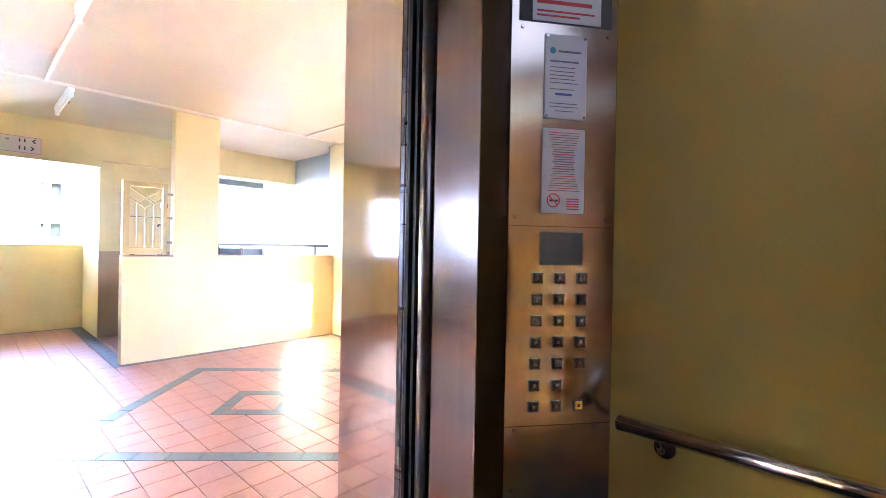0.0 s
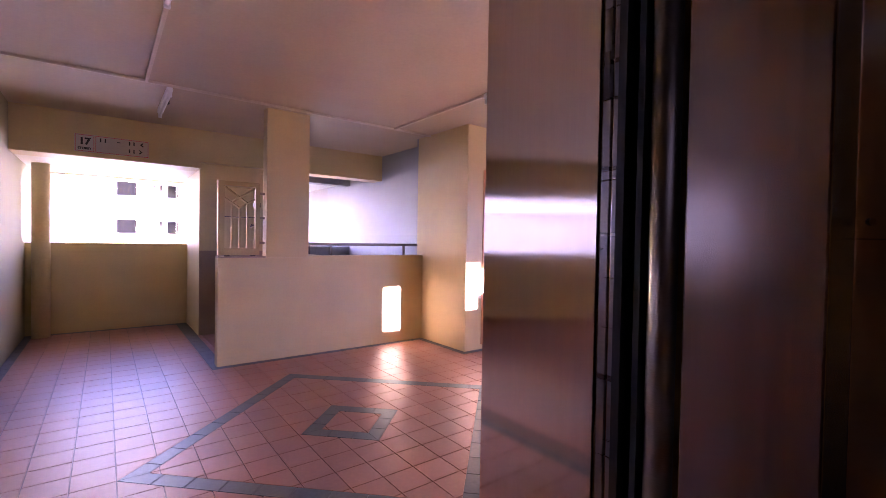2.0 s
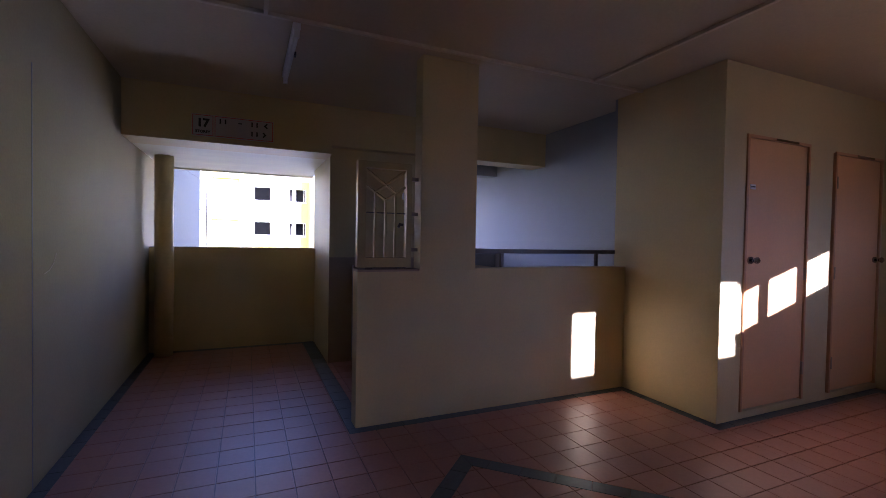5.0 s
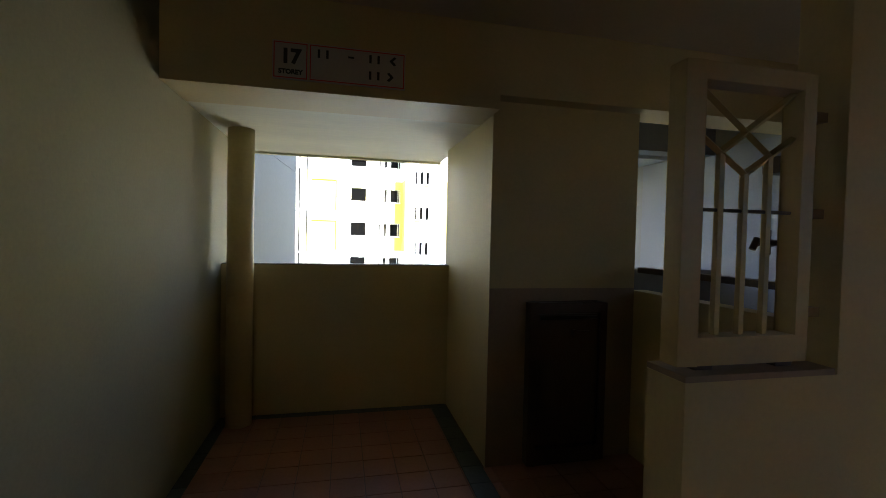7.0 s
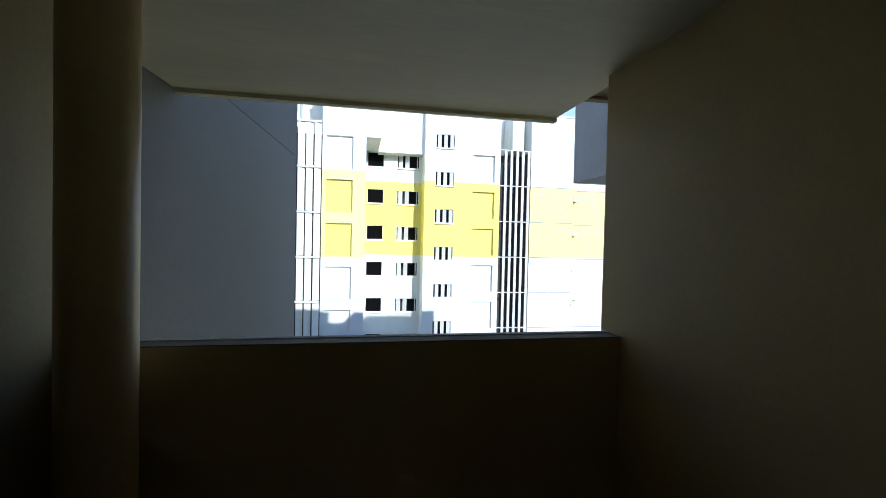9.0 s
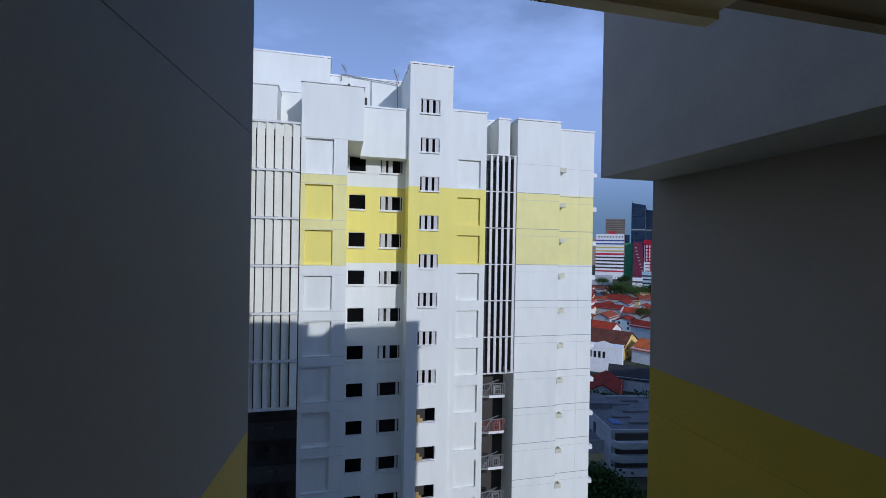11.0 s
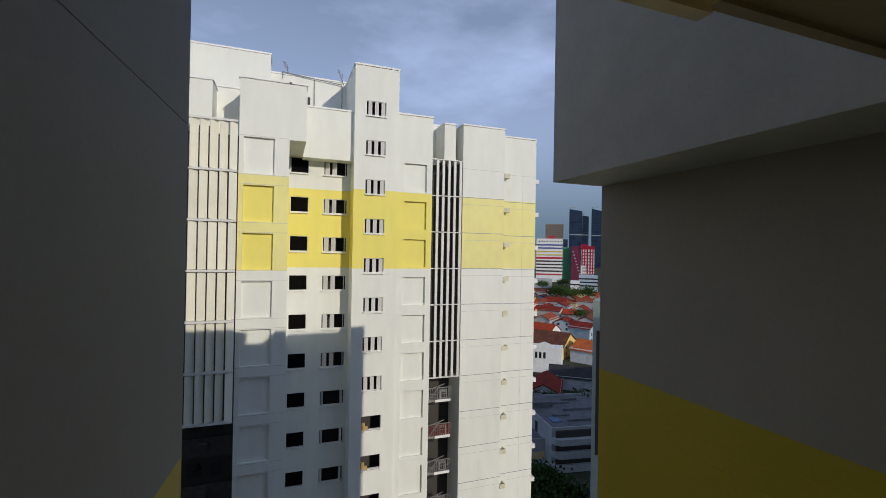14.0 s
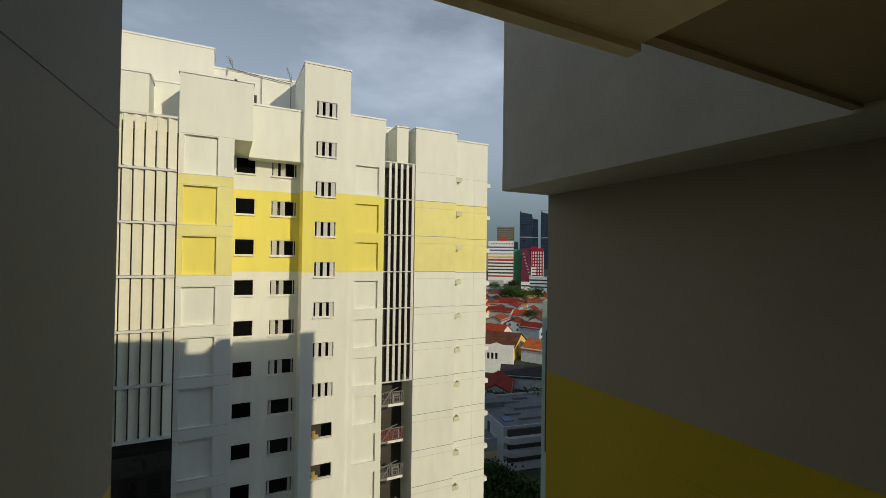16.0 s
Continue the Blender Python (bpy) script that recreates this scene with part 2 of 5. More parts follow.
def base(name, x, y, z, label, category, group="", rz=0):
    ob = new(name)
    ob.empty_display_size = 0.1
    ob.matrix_world = pose(x, y, z, 0, 0, rz)
    return tagged(ob, label, category, group)


def writing(name, text, size, parent, at, mat, depth=0.0008, align="LEFT", bold=0.0):
    cu = bpy.data.curves.new(name, "FONT")
    cu.body, cu.size, cu.extrude, cu.align_x = text, size, depth, align
    cu.offset = bold
    cu.materials.append(mat)
    ob = new(name, cu)
    ob.parent = parent
    ob.matrix_basis = at
    return ob


# ---- lift lobby and corridor: floor, walls, ceiling ----
CEIL_Z = 2.57
LEFT_X = -1.635
LIFT_Y = -3.937
FACE_Y = -0.864          # front of the riser closets
BEAM_Y = 1.53
SILL_Y, SILL_Z = 2.67, 1.144
CORNER = Vector((4.45, -2.30, 0))    # start of the chamfered wall
ALONG = Vector((-0.7, -0.714, 0)).normalized()

bm = bmesh.new()
prism(bm, [(LEFT_X - 0.15, -4.2), (3.0, -4.2), (4.75, -2.4), (4.75, -0.8), (2.38, -0.8), (2.38, 0.13), (1.06, 0.13), (1.06, 1.66), (0.085, 1.66), (0.085, 2.9), (LEFT_X - 0.15, 2.9)], -0.25, -0.006)
floor = thing("floor", bm, GROUT, "terracotta tiled lobby floor with dark green borders", "floor", kind="structure")

bm = bmesh.new()
prism(bm, [(LEFT_X - 0.15, -4.5), (3.0, -4.5), (4.9, -2.4), (4.9, 0.13), (2.8, 0.13), (2.8, 2.87), (0.15, 2.87), (0.15, 1.7), (LEFT_X - 0.15, 1.7)], CEIL_Z, CEIL_Z + 0.18)
thing("ceiling", bm, CEIL, "cream painted concrete lobby ceiling", "ceiling", kind="structure")

# close to CREAM's hue at a little over half its value
DARKCREAM = material("darker_cream_paint", (0.35, 0.295, 0.15), 0.75, grain=60, vary=0.04, stain=0.09, stain_size=0.7, bump=0.3, bump_scale=80)
thing("wall_left", boxed(LEFT_X - 0.15, LEFT_X, -0.95, 3.0, 0, 2.8), DARKCREAM, "long plain corridor wall in a darker cream", "wall", kind="structure")

# side lobby that opens off the lobby beside the lift, with an angled parapet
SIDE = [(LEFT_X - 0.15, -4.2), (-9.2, -4.2), (-9.2, -2.6), (-4.2, 0.9), (LEFT_X - 0.15, 0.9)]
bm = bmesh.new()
prism(bm, SIDE[::-1], -0.25, -0.001)
thing("side_floor", bm, TILE, "terracotta floor of the side lobby", "floor", kind="structure")
bm = bmesh.new()
prism(bm, [(x - (0.2 if x < -3 else 0), y + (0.2 if y > 0 else -0.3)) for x, y in SIDE][::-1], CEIL_Z, CEIL_Z + 0.18)
thing("side_ceiling", bm, CEIL, "cream ceiling of the side lobby", "ceiling", kind="structure")
thing("side_wall_far", boxed(-4.2, LEFT_X - 0.15, 0.9, 1.05, 0, CEIL_Z), CREAM, "cream wall of the side lobby", "wall", kind="structure")
thing("side_wall_near", boxed(-9.2, LEFT_X - 0.15, -4.2, LIFT_Y, 0, CEIL_Z), CREAM, "cream wall of the side lobby", "wall", kind="structure")
thing("side_wall_end", boxed(-9.35, -9.2, -4.2, -2.6, 0, CEIL_Z), CREAM, "cream end wall of the side lobby", "wall", kind="structure")
SLANT = Matrix.Translation((-9.2, -2.6, 0)) @ Matrix.Rotation(math.atan2(3.5, 5.0), 4, "Z")
thing("side_parapet", boxed(-0.1, 6.2, 0, 0.12, -2, 1.07), CREAM, "angled cream parapet of the side lobby", "parapet", kind="structure", at=SLANT)
thing("side_beam", boxed(-0.1, 6.2, 0, 0.12, 1.98, CEIL_Z + 0.18), CREAM, "angled cream edge beam of the side lobby", "beam", kind="structure", at=SLANT)

# low wall in front of the refuse chute alcove and the air well
low = thing("low_wall", boxed(0, 2.38, 0, 0.13, 0, 1.05), CREAM, "waist-high cream painted masonry wall", "wall", kind="structure")
part("coping", boxed(0.0, 0.44, 0.0, 0.132, 1.05, 1.066), WAINSCOT, low, "dark worn coping", 0.003)
part("coping", boxed(0.885, 2.376, -0.002, 0.132, 1.05, 1.066), CREAM, low)
thing("column", boxed(0.443, 0.883, -0.002, 0.132, 1.05, CEIL_Z), CREAM, "square cream painted column on the low wall", "column", kind="structure", bevel=0.004)
bm = bmesh.new()
box(bm, 1.06, 1.16, 0.13, 1.66, -3, 1.06)
thing("low_wall_side", bm, CREAM, "waist-high cream wall beside the chute alcove", "wall", kind="structure")

# niche wall with the chute hopper, and its brown dado
bm = bmesh.new()
box(bm, 0.085, 1.06, 1.64, SILL_Y + 0.13, -3, 2.18)
niche = thing("wall_niche", bm, CREAM, "cream wall with brown painted dado by the chute", "wall", kind="structure")
part("dado", boxed(0.0855, 1.0585, 1.637, 1.6405, 0.0, 1.075), WAINSCOT, niche, "brown painted dado")

# beam over the corridor's mouth, with the slab behind it
bm = bmesh.new()
box(bm, LEFT_X, 0.085, BEAM_Y, 1.9, 2.10, 2.75)
box(bm, 0.085, 2.8, BEAM_Y, 1.8, 2.18, 2.75)
thing("beam", bm, CREAM, "deep cream painted concrete beam across the corridor", "beam", kind="structure")
bm = bmesh.new()
prism(bm, [(LEFT_X - 0.15, 1.9), (0.145, 1.9), (0.145, 3.42), (LEFT_X - 0.15, 3.42)], 2.10, 2.30)
box(bm, LEFT_X - 0.15, 0.15, 3.375, 3.42, 2.082, 2.10)
# lighter than the lobby ceiling to stand in for light at the opening
thing("ceiling_bay", bm, material("lit_soffit_paint", (0.68, 0.62, 0.44), 0.7, grain=20, vary=0.04, stain=0.07, stain_size=0.5, bump=0.25, bump_scale=30, stretch=(0.35, 2.2, 1)), "cream soffit of the window bay with drip edge", "ceiling", kind="structure")
# landing soffit: its shade is put into the dark brown colour
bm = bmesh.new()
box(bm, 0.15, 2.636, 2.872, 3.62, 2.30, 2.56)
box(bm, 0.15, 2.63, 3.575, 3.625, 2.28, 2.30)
thing("ceiling_landing", bm, material("shade_brown_soffit_paint", (0.30, 0.25, 0.17), 0.7, grain=40, vary=0.04, stain=0.1, stain_size=1.0, bump=0.2, bump_scale=70), "soffit over the landing opening in a shade-dark brown", "ceiling", kind="structure")

# window bay: parapet, its sill
thing("beam_outer", boxed(1.06, 2.632, SILL_Y, SILL_Y + 0.2, 2.2, 2.57), BLUEGREY, "grey concrete edge beam over the landing opening", "beam", kind="structure")
thing("parapet_landing", boxed(1.06, 2.638, SILL_Y, SILL_Y + 0.12, -3, 1.12), BLUEGREY, "solid grey painted parapet of the landing", "parapet", kind="structure")
thing("landing_floor", boxed(1.16, 2.638, 0.13, SILL_Y, -1.6, -1.4), GROUT, "bare lower stair landing", "floor", kind="structure")
GRIME = material("grimy_parapet_top", (0.20, 0.175, 0.13), 0.8, grain=60, vary=0.12, stain=0.2, stain_size=0.25, bump=0.3, bump_scale=90)
LIP = material("worn_grey_parapet_lip", (0.52, 0.50, 0.44), 0.8, grain=60, vary=0.12, stain=0.2, stain_size=0.2, bump=0.3, bump_scale=90)
bay = thing("parapet", boxed(LEFT_X, 0.084, SILL_Y, 2.757, -3, SILL_Z - 0.004), CREAM, "solid cream painted parapet under the open bay", "parapet", kind="structure", bevel=0.003)
part("parapet_top", boxed(LEFT_X, 0.084, SILL_Y - 0.002, 2.731, SILL_Z - 0.0039, SILL_Z), GRIME, bay, "grimy unpainted top", 0.0015)
part("outer_lip", boxed(LEFT_X, 0.084, 2.732, 2.760, SILL_Z - 0.012, SILL_Z + 0.003), LIP, bay, "worn pale outer lip", 0.002)

# closet block with two riser doors
bm = bmesh.new()
holed(bm, 2.38, 4.56, 0, CEIL_Z, FACE_Y, FACE_Y + 0.12, [(2.62, 3.42, 0.05, 2.085), (3.74, 4.50, 0.05, 2.05)])
thing("wall_closet_side", boxed(2.38, 2.5, FACE_Y + 0.12, 0.13, 0, CEIL_Z), CREAM, "cream side wall of the riser closet", "wall", kind="structure")
thing("wall_closet_back", boxed(2.5, 4.7, -0.3, -0.2, 0, CEIL_Z), CREAM, "back wall of the riser closets", "wall", kind="structure")
thing("wall_closet", bm, CREAM, "cream painted riser closet walls", "wall", kind="structure")

# gate wall, chamfered wall with high window openings, wall of the lift core
bm = bmesh.new()
box(bm, 4.56, 4.72, -1.0, FACE_Y, 0, CEIL_Z)
box(bm, 4.56, 4.72, -2.08, -1.0, 2.055, CEIL_Z)
prism(bm, [(4.56, -2.08), (4.56, -2.25), (4.45, -2.30), (4.56, -2.42), (4.72, -2.3), (4.72, -2.08)][::-1], 0, CEIL_Z)
thing("wall_gate", bm, CREAM, "cream wall round the flat's entrance", "wall", kind="structure")
bm = bmesh.new()
holed(bm, 0.0, 2.32, 0, CEIL_Z, 0, 0.12, [(0.17, 1.384, 1.55, 1.93), (1.384, 1.95, 1.30, 2.35)])
box(bm, 0.12, 1.38, -0.05, 0.005, 1.49, 1.545)
box(bm, 0.12, 1.38, -0.05, 0.005, 1.935, 2.01)
thing("wall_chamfer", bm, CREAM, "angled cream wall with high slot windows and ledges", "wall", kind="structure",
      at=Matrix.Translation(CORNER) @ Matrix.Rotation(math.atan2(ALONG.y, ALONG.x), 4, "Z"))

# unseen sheet outside the angled wall; its hole shapes the sun patch indoors
bm = bmesh.new()
holed(bm, 2.96, 3.674, 0.0, CEIL_Z, -3.81, -3.79, [(3.239, 3.665, 1.603, 2.138)])
thing("window_screen", bm, CREAM, "unseen thin sheet with a hole that shapes the sun patch", "wall", kind="structure")
OPEN_R, OPEN_L = -0.172, -1.115
bm = bmesh.new()
box(bm, OPEN_R, 2.95, LIFT_Y - 0.24, LIFT_Y, 0, CEIL_Z)
box(bm, OPEN_L, OPEN_R, LIFT_Y - 0.24, LIFT_Y, 2.1, CEIL_Z)
box(bm, LEFT_X - 0.15, OPEN_L, LIFT_Y - 0.24, LIFT_Y, 0, CEIL_Z)
thing("wall_lift", bm, CREAM, "cream wall of the lift core", "wall", kind="structure")

# exterior walls either side of the bay and over the air well
bm = bmesh.new()
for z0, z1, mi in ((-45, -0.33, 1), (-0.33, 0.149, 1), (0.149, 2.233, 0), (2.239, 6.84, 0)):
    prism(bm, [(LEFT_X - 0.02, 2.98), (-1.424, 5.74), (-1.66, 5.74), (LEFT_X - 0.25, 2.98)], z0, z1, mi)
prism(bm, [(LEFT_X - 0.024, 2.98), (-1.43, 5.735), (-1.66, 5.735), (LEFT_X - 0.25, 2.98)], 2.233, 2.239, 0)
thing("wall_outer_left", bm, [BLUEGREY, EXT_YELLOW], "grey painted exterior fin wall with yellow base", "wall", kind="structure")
bm = bmesh.new()
for z0, z1, mi in ((-45, -0.33, 1), (-0.326, 0.149, 1), (0.149, 2.257, 0)):
    box(bm, 2.64, 2.9, 0.13, 6.754, z0, z1, mi)
box(bm, 2.645, 2.9, 0.13, 6.75, -0.33, -0.326, 1)
box(bm, 2.64, 2.9, 0.13, 3.31, 2.257, CEIL_Z)
thing("wall_outer_right", bm, [OUTER_BOUNCE, EXT_YELLOW], "grey painted exterior wall with yellow base", "wall", kind="structure")
# stained exterior paint, lightened for the extra light the overhang's face gets
EXT_LIT = material("weathered_lit_exterior_paint", (0.50, 0.51, 0.49), 0.7, grain=25, vary=0.04, stain=0.12, stain_size=0.9, bump=0.25, bump_scale=45)
thing("wall_overhang", boxed(1.972, 2.9, 3.31, 6.754, 2.258, 6.84), EXT_LIT, "stained overhanging upper exterior wall in a lighter, lit tone", "wall", kind="structure", bevel=0.006)

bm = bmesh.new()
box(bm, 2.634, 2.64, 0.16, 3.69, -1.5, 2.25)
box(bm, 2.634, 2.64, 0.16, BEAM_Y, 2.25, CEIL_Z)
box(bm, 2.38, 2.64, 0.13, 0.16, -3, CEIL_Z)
thing("wall_landing", bm, material("landing_grey_paint", (0.32, 0.32, 0.33), 0.6, grain=60, vary=0.03, stain=0.05, stain_size=0.8, bump=0.2, bump_scale=80),
      "grey painted side wall of the stair landing", "wall", kind="structure")

# unseen masses above and behind, shaped to shade the court and block sky
bm = bmesh.new()
box(bm, -60, -5, -2.2, 3.30, 2.76, 8.6)
box(bm, -5, 7.73, -2.2, 3.30, 2.76, 7.15)
box(bm, 7.73, 8.95, -2.2, 3.30, 2.76, 6.45)
box(bm, 8.95, 9.25, -2.2, 3.30, 2.76, 6.82)
box(bm, 9.25, 11.95, -2.2, 3.30, 2.76, 7.1)
box(bm, 11.95, 16.4, -2.2, 3.30, 2.76, 7.9)
box(bm, -22, 2.0, -12, -6.6, -45, 2.5)
box(bm, 5.2, 16.4, -2.1, 3.30, -45, 2.76)
box(bm, -1.95, 5.2, -2.2, 2.5, -45, -3.0)
thing("upper_storeys", bm, BLUEGREY, "unseen masses of the same block that shade the court", "building", kind="structure")

# ---- lift car ----
CAR_L, CAR_R, CAR_F, CAR_B, CAR_H = -1.45, 0.147, -4.54, -6.0, 2.3
bm = bmesh.new()
box(bm, CAR_R, CAR_R + 0.03, CAR_B, -4.723, 0, CAR_H)
thing("lift_wall_right", bm, LAMINATE, "ochre laminate side wall of the lift car", "wall", kind="structure")
# left and back walls are unseen; their brown is chosen for the panel's reflection
thing("lift_wall_left", boxed(CAR_L - 0.03, CAR_L, CAR_B, CAR_F, 0, CAR_H), BROWNLAM, "brown laminate side wall of the lift car", "wall", kind="structure")
thing("lift_wall_back", boxed(CAR_L - 0.03, CAR_R + 0.03, CAR_B - 0.03, CAR_B, 0, CAR_H), BROWNLAM, "brown laminate back wall of the lift car", "wall", kind="structure")
# pale strip added for the bright band mirrored in the panel
thing("lift_trim", boxed(CAR_L, CAR_R, CAR_B + 0.002, CAR_B + 0.012, 1.97, 2.11), LAMPWHITE, "pale strip added high on the unseen lift back wall", "trim", kind="structure")
thing("lift_floor", boxed(CAR_L - 0.03, CAR_R + 0.03, CAR_B - 0.03, -4.38, -0.05, -0.004), DARKMETAL, "dark lift car floor", "floor", kind="structure")
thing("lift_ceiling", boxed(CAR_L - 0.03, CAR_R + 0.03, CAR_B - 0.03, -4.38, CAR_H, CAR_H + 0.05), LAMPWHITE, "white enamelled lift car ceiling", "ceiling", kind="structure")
bm = bmesh.new()
prism(bm, [(-0.195, -4.376), (-0.21, -4.541), (-0.089, -4.541), (-0.06, -4.52), (-0.06, -4.376)], 0, CAR_H)
thing("lift_return_right", bm, RETURN_STEEL, "brushed steel front return of the lift car", "lift panel", kind="structure", bevel=0.003)
bm = bmesh.new()
prism(bm, [(-1.105, -4.376), (-1.24, -4.376), (CAR_L, -4.5), (CAR_L, -4.56), (-1.09, -4.541)], 0, CAR_H)
thing("lift_return_left", bm, STEEL, "brushed steel front return of the lift car", "lift panel", kind="structure", bevel=0.003)
thing("lift_header", boxed(-1.1, -0.2, -4.54, -4.38, 2.1, CAR_H), STEEL, "brushed steel header over the lift door", "lift panel", kind="structure")
# landing door portal
bm = bmesh.new()
box(bm, OPEN_R - 0.006, OPEN_R, -4.219, LIFT_Y + 0.003, 0, 2.1)
box(bm, OPEN_R, OPEN_R + 0.10, LIFT_Y, LIFT_Y + 0.012, 0, 2.2)
thing("lift_portal_right", bm, STEEL_H, "brushed steel lift portal jamb", "lift portal", kind="structure")
bm = bmesh.new()
box(bm, OPEN_L, OPEN_L + 0.006, -4.255, LIFT_Y + 0.012, 0, 2.1)
box(bm, OPEN_L - 0.1, OPEN_L, LIFT_Y, LIFT_Y + 0.012, 0, 2.2)
thing("lift_portal_left", bm, STEEL_H, "brushed steel lift portal jamb", "lift portal", kind="structure")

# ---- opposite apartment building ----
def F(k):
    return 0.2 + 2.8 * k


def tint_b(z):
    return 1 if F(0) < z < F(2) else 0


CUTS = (F(0), F(2))
BW = [B_WHITE, B_YELLOW]
BW_PALE = [B_WHITE, B_YELLOW_PALE]
ROWS = range(-8, 3)
GROUND_Z = -45.0
B = base("apartment_building", 4, 34, GROUND_Z, "tall white apartment block with a pale yellow band", "building")
B_INV = Matrix.Translation((-4, -34, -GROUND_Z))


def bpart(name, bm, mats, label="", parent=None):
    bmesh.ops.transform(bm, matrix=B_INV, verts=bm.verts)
    return part(name, bm, mats, parent or B, label)


def block(name, x0, x1, y0, z1, holes=(), depth=0.3, back=40.0, z0=GROUND_Z, cap=True, mats=None):
    bm = bmesh.new()
    holed(bm, x0, x1, z0, z1, y0, y0 + depth, holes, CUTS, tint_b)
    for xa, xb in ((x0, x0 + 0.02), (x1 - 0.02, x1)):
        for za, zb in ((z0, F(0)), (F(0), F(2)), (F(2), z1)):
            if zb > max(za, z0):
                box(bm, xa, xb, y0 + depth, back, max(za, z0), zb, tint_b((za + zb) / 2))
    box(bm, x0 + 0.02, x1 - 0.02, y0 + depth, back, z1 - 0.3, z1)
    if z0 > GROUND_Z:
        box(bm, x0 + 0.02, x1 - 0.02, y0 + depth, back, z0, z0 + 0.2)
    bpart(name, bm, mats or BW)
    if cap:
        bm = bmesh.new()
        box(bm, x0 - 0.06, x1 + 0.06, y0 - 0.06, back, z1, z1 + 0.12)
        bpart("roof_cap", bm, CAP)


# panel column with recessed panels
rec = [(-2.89, -1.23, F(k) + 0.06, F(k) + 2.17) for k in ROWS]
block("wall", -3.15, -0.40, 30.5, 11.33, rec, mats=BW_PALE)
for k in ROWS:
    bpart("recessed_panel", boxed(-2.9, -1.22, 30.70, 30.78, F(k) + 0.05, F(k) + 2.18), B_YELLOW if k in (0, 1) else B_WHITE)
block("wall", -0.40, 0.55, 30.5, 11.33, z0=7.98, back=35.5)
# recessed window wall
def FW(k):
    return 0.16 + 2.775 * k


w1 = [(-0.20, 1.03, FW(k) + 1.2, FW(k) + 2.28) for k in ROWS]
w2 = [(2.05, 3.76, FW(k) + 1.18, FW(k) + 2.24) for k in ROWS]
block("wall", -0.40, 3.95, 35.5, 11.5, w1 + w2)
block("wall", 0.55, 3.95, 34.4, 11.30, z0=7.82, back=35.5)
bpart("vent", boxed(1.0, 1.18, 38.55, 38.59, 12.75, 13.35), DARK, "dark slot in the roof wall")
# dark sheet stands in for the shade of the unlit rooms
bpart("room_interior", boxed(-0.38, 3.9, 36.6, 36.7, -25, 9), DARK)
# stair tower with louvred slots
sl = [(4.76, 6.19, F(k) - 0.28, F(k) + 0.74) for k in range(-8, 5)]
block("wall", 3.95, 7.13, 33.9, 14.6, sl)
# shade behind the louvred slots, put in as a dark sheet
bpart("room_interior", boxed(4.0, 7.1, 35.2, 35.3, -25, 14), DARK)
# right column with recessed panels
rec = [(7.66, 9.4, F(k) + 0.12, F(k) + 2.16) for k in ROWS]
block("wall", 7.13, 9.83, 34.05, 11.5, rec)
for k in ROWS:
    bpart("recessed_panel", boxed(7.65, 9.41, 34.25, 34.33, F(k) + 0.1, F(k) + 2.18), B_YELLOW if k in (0, 1) else B_WHITE)
# right hand walls
block("wall", 12.55, 16.2, 34.6, 11.46, mats=BW_PALE)
block("wall", 16.2, 19.47, 35.1, 11.05, mats=BW_PALE)
# recesses behind the louvres
block("wall", 9.83, 12.55, 37.2, 11.9)
block("wall", 11.15, 12.1, 35.1, 11.5, z0=8.7, back=37.2)
block("wall", -9.0, -3.15, 33.5, 11.6)
block("wall", -9.0, -4.7, 31.6, 11.3, z0=8.6, back=33.5)
block("wall", -14, -1.7, 38.0, 15.95)
block("wall", -1.7, 4.5, 38.6, 14.85)


# louvre screens, window fittings and small parts of the opposite building
def mesh_boxes(name, mats, *boxes):
    bm = bmesh.new()
    for b in boxes:
        box(bm, *b)
    return mesh_of(name, bm, mats)


def ring(name, mat, w, h, t, d=0.06):
    """A flat rectangular frame as one closed ring."""
    bm = bmesh.new()
    loops = [[bm.verts.new((a, y, c)) for a, c in ((i, i), (w - i, i), (w - i, h - i), (i, h - i))] for y in (0, d) for i in (0, t)]
    for a, b in ((0, 1), (1, 3), (3, 2), (2, 0)):
        for i in range(4):
            bm.faces.new((loops[a][i], loops[a][(i + 1) % 4], loops[b][(i + 1) % 4], loops[b][i]))
    bmesh.ops.recalc_face_normals(bm, faces=bm.faces)
    return mesh_of(name, bm, mat)


def put(name, me, x, y, z, parent=None, rz=0.0, label=""):
    """A part of the building on shared mesh data; places are in the world, or in the parent part."""
    ob = new(name, me)
    ob.parent = parent or B
    ob.matrix_basis = (Matrix.Identity(4) if parent else B_INV) @ pose(x, y, z, 0, 0, rz)
    return tagged(ob, label)


GLASSY = material("dark_window_glass", (0.02, 0.02, 0.022), 0.3, grain=2, vary=0.1, bump=0)
SILLP = material("white_sill", (0.80, 0.79, 0.76), 0.6, grain=3, bump=0)
JOINT = material("grey_joint", (0.30, 0.31, 0.33), 0.8, bump=0)
BROWN = material("yellow_brown_board", (0.45, 0.32, 0.12), 0.6, bump=0)
REDRAIL = material("faded_red_railing", (0.20, 0.06, 0.05), 0.6, bump=0)
GREYMET = material("grey_painted_metal", (0.40, 0.40, 0.40), 0.5, 0.3, bump=0)

SLAT_GREY = material("weathered_beige_slat", (0.76, 0.745, 0.63), 0.6, grain=3, vary=0.03, stain=0.04, stain_size=2.5, bump=0, random_tone=0.05)
me_slat = mesh_boxes("louvre_slat", SLAT_GREY, (-0.236, 0.222, -0.02, 0.02, 0.08, 2.71))
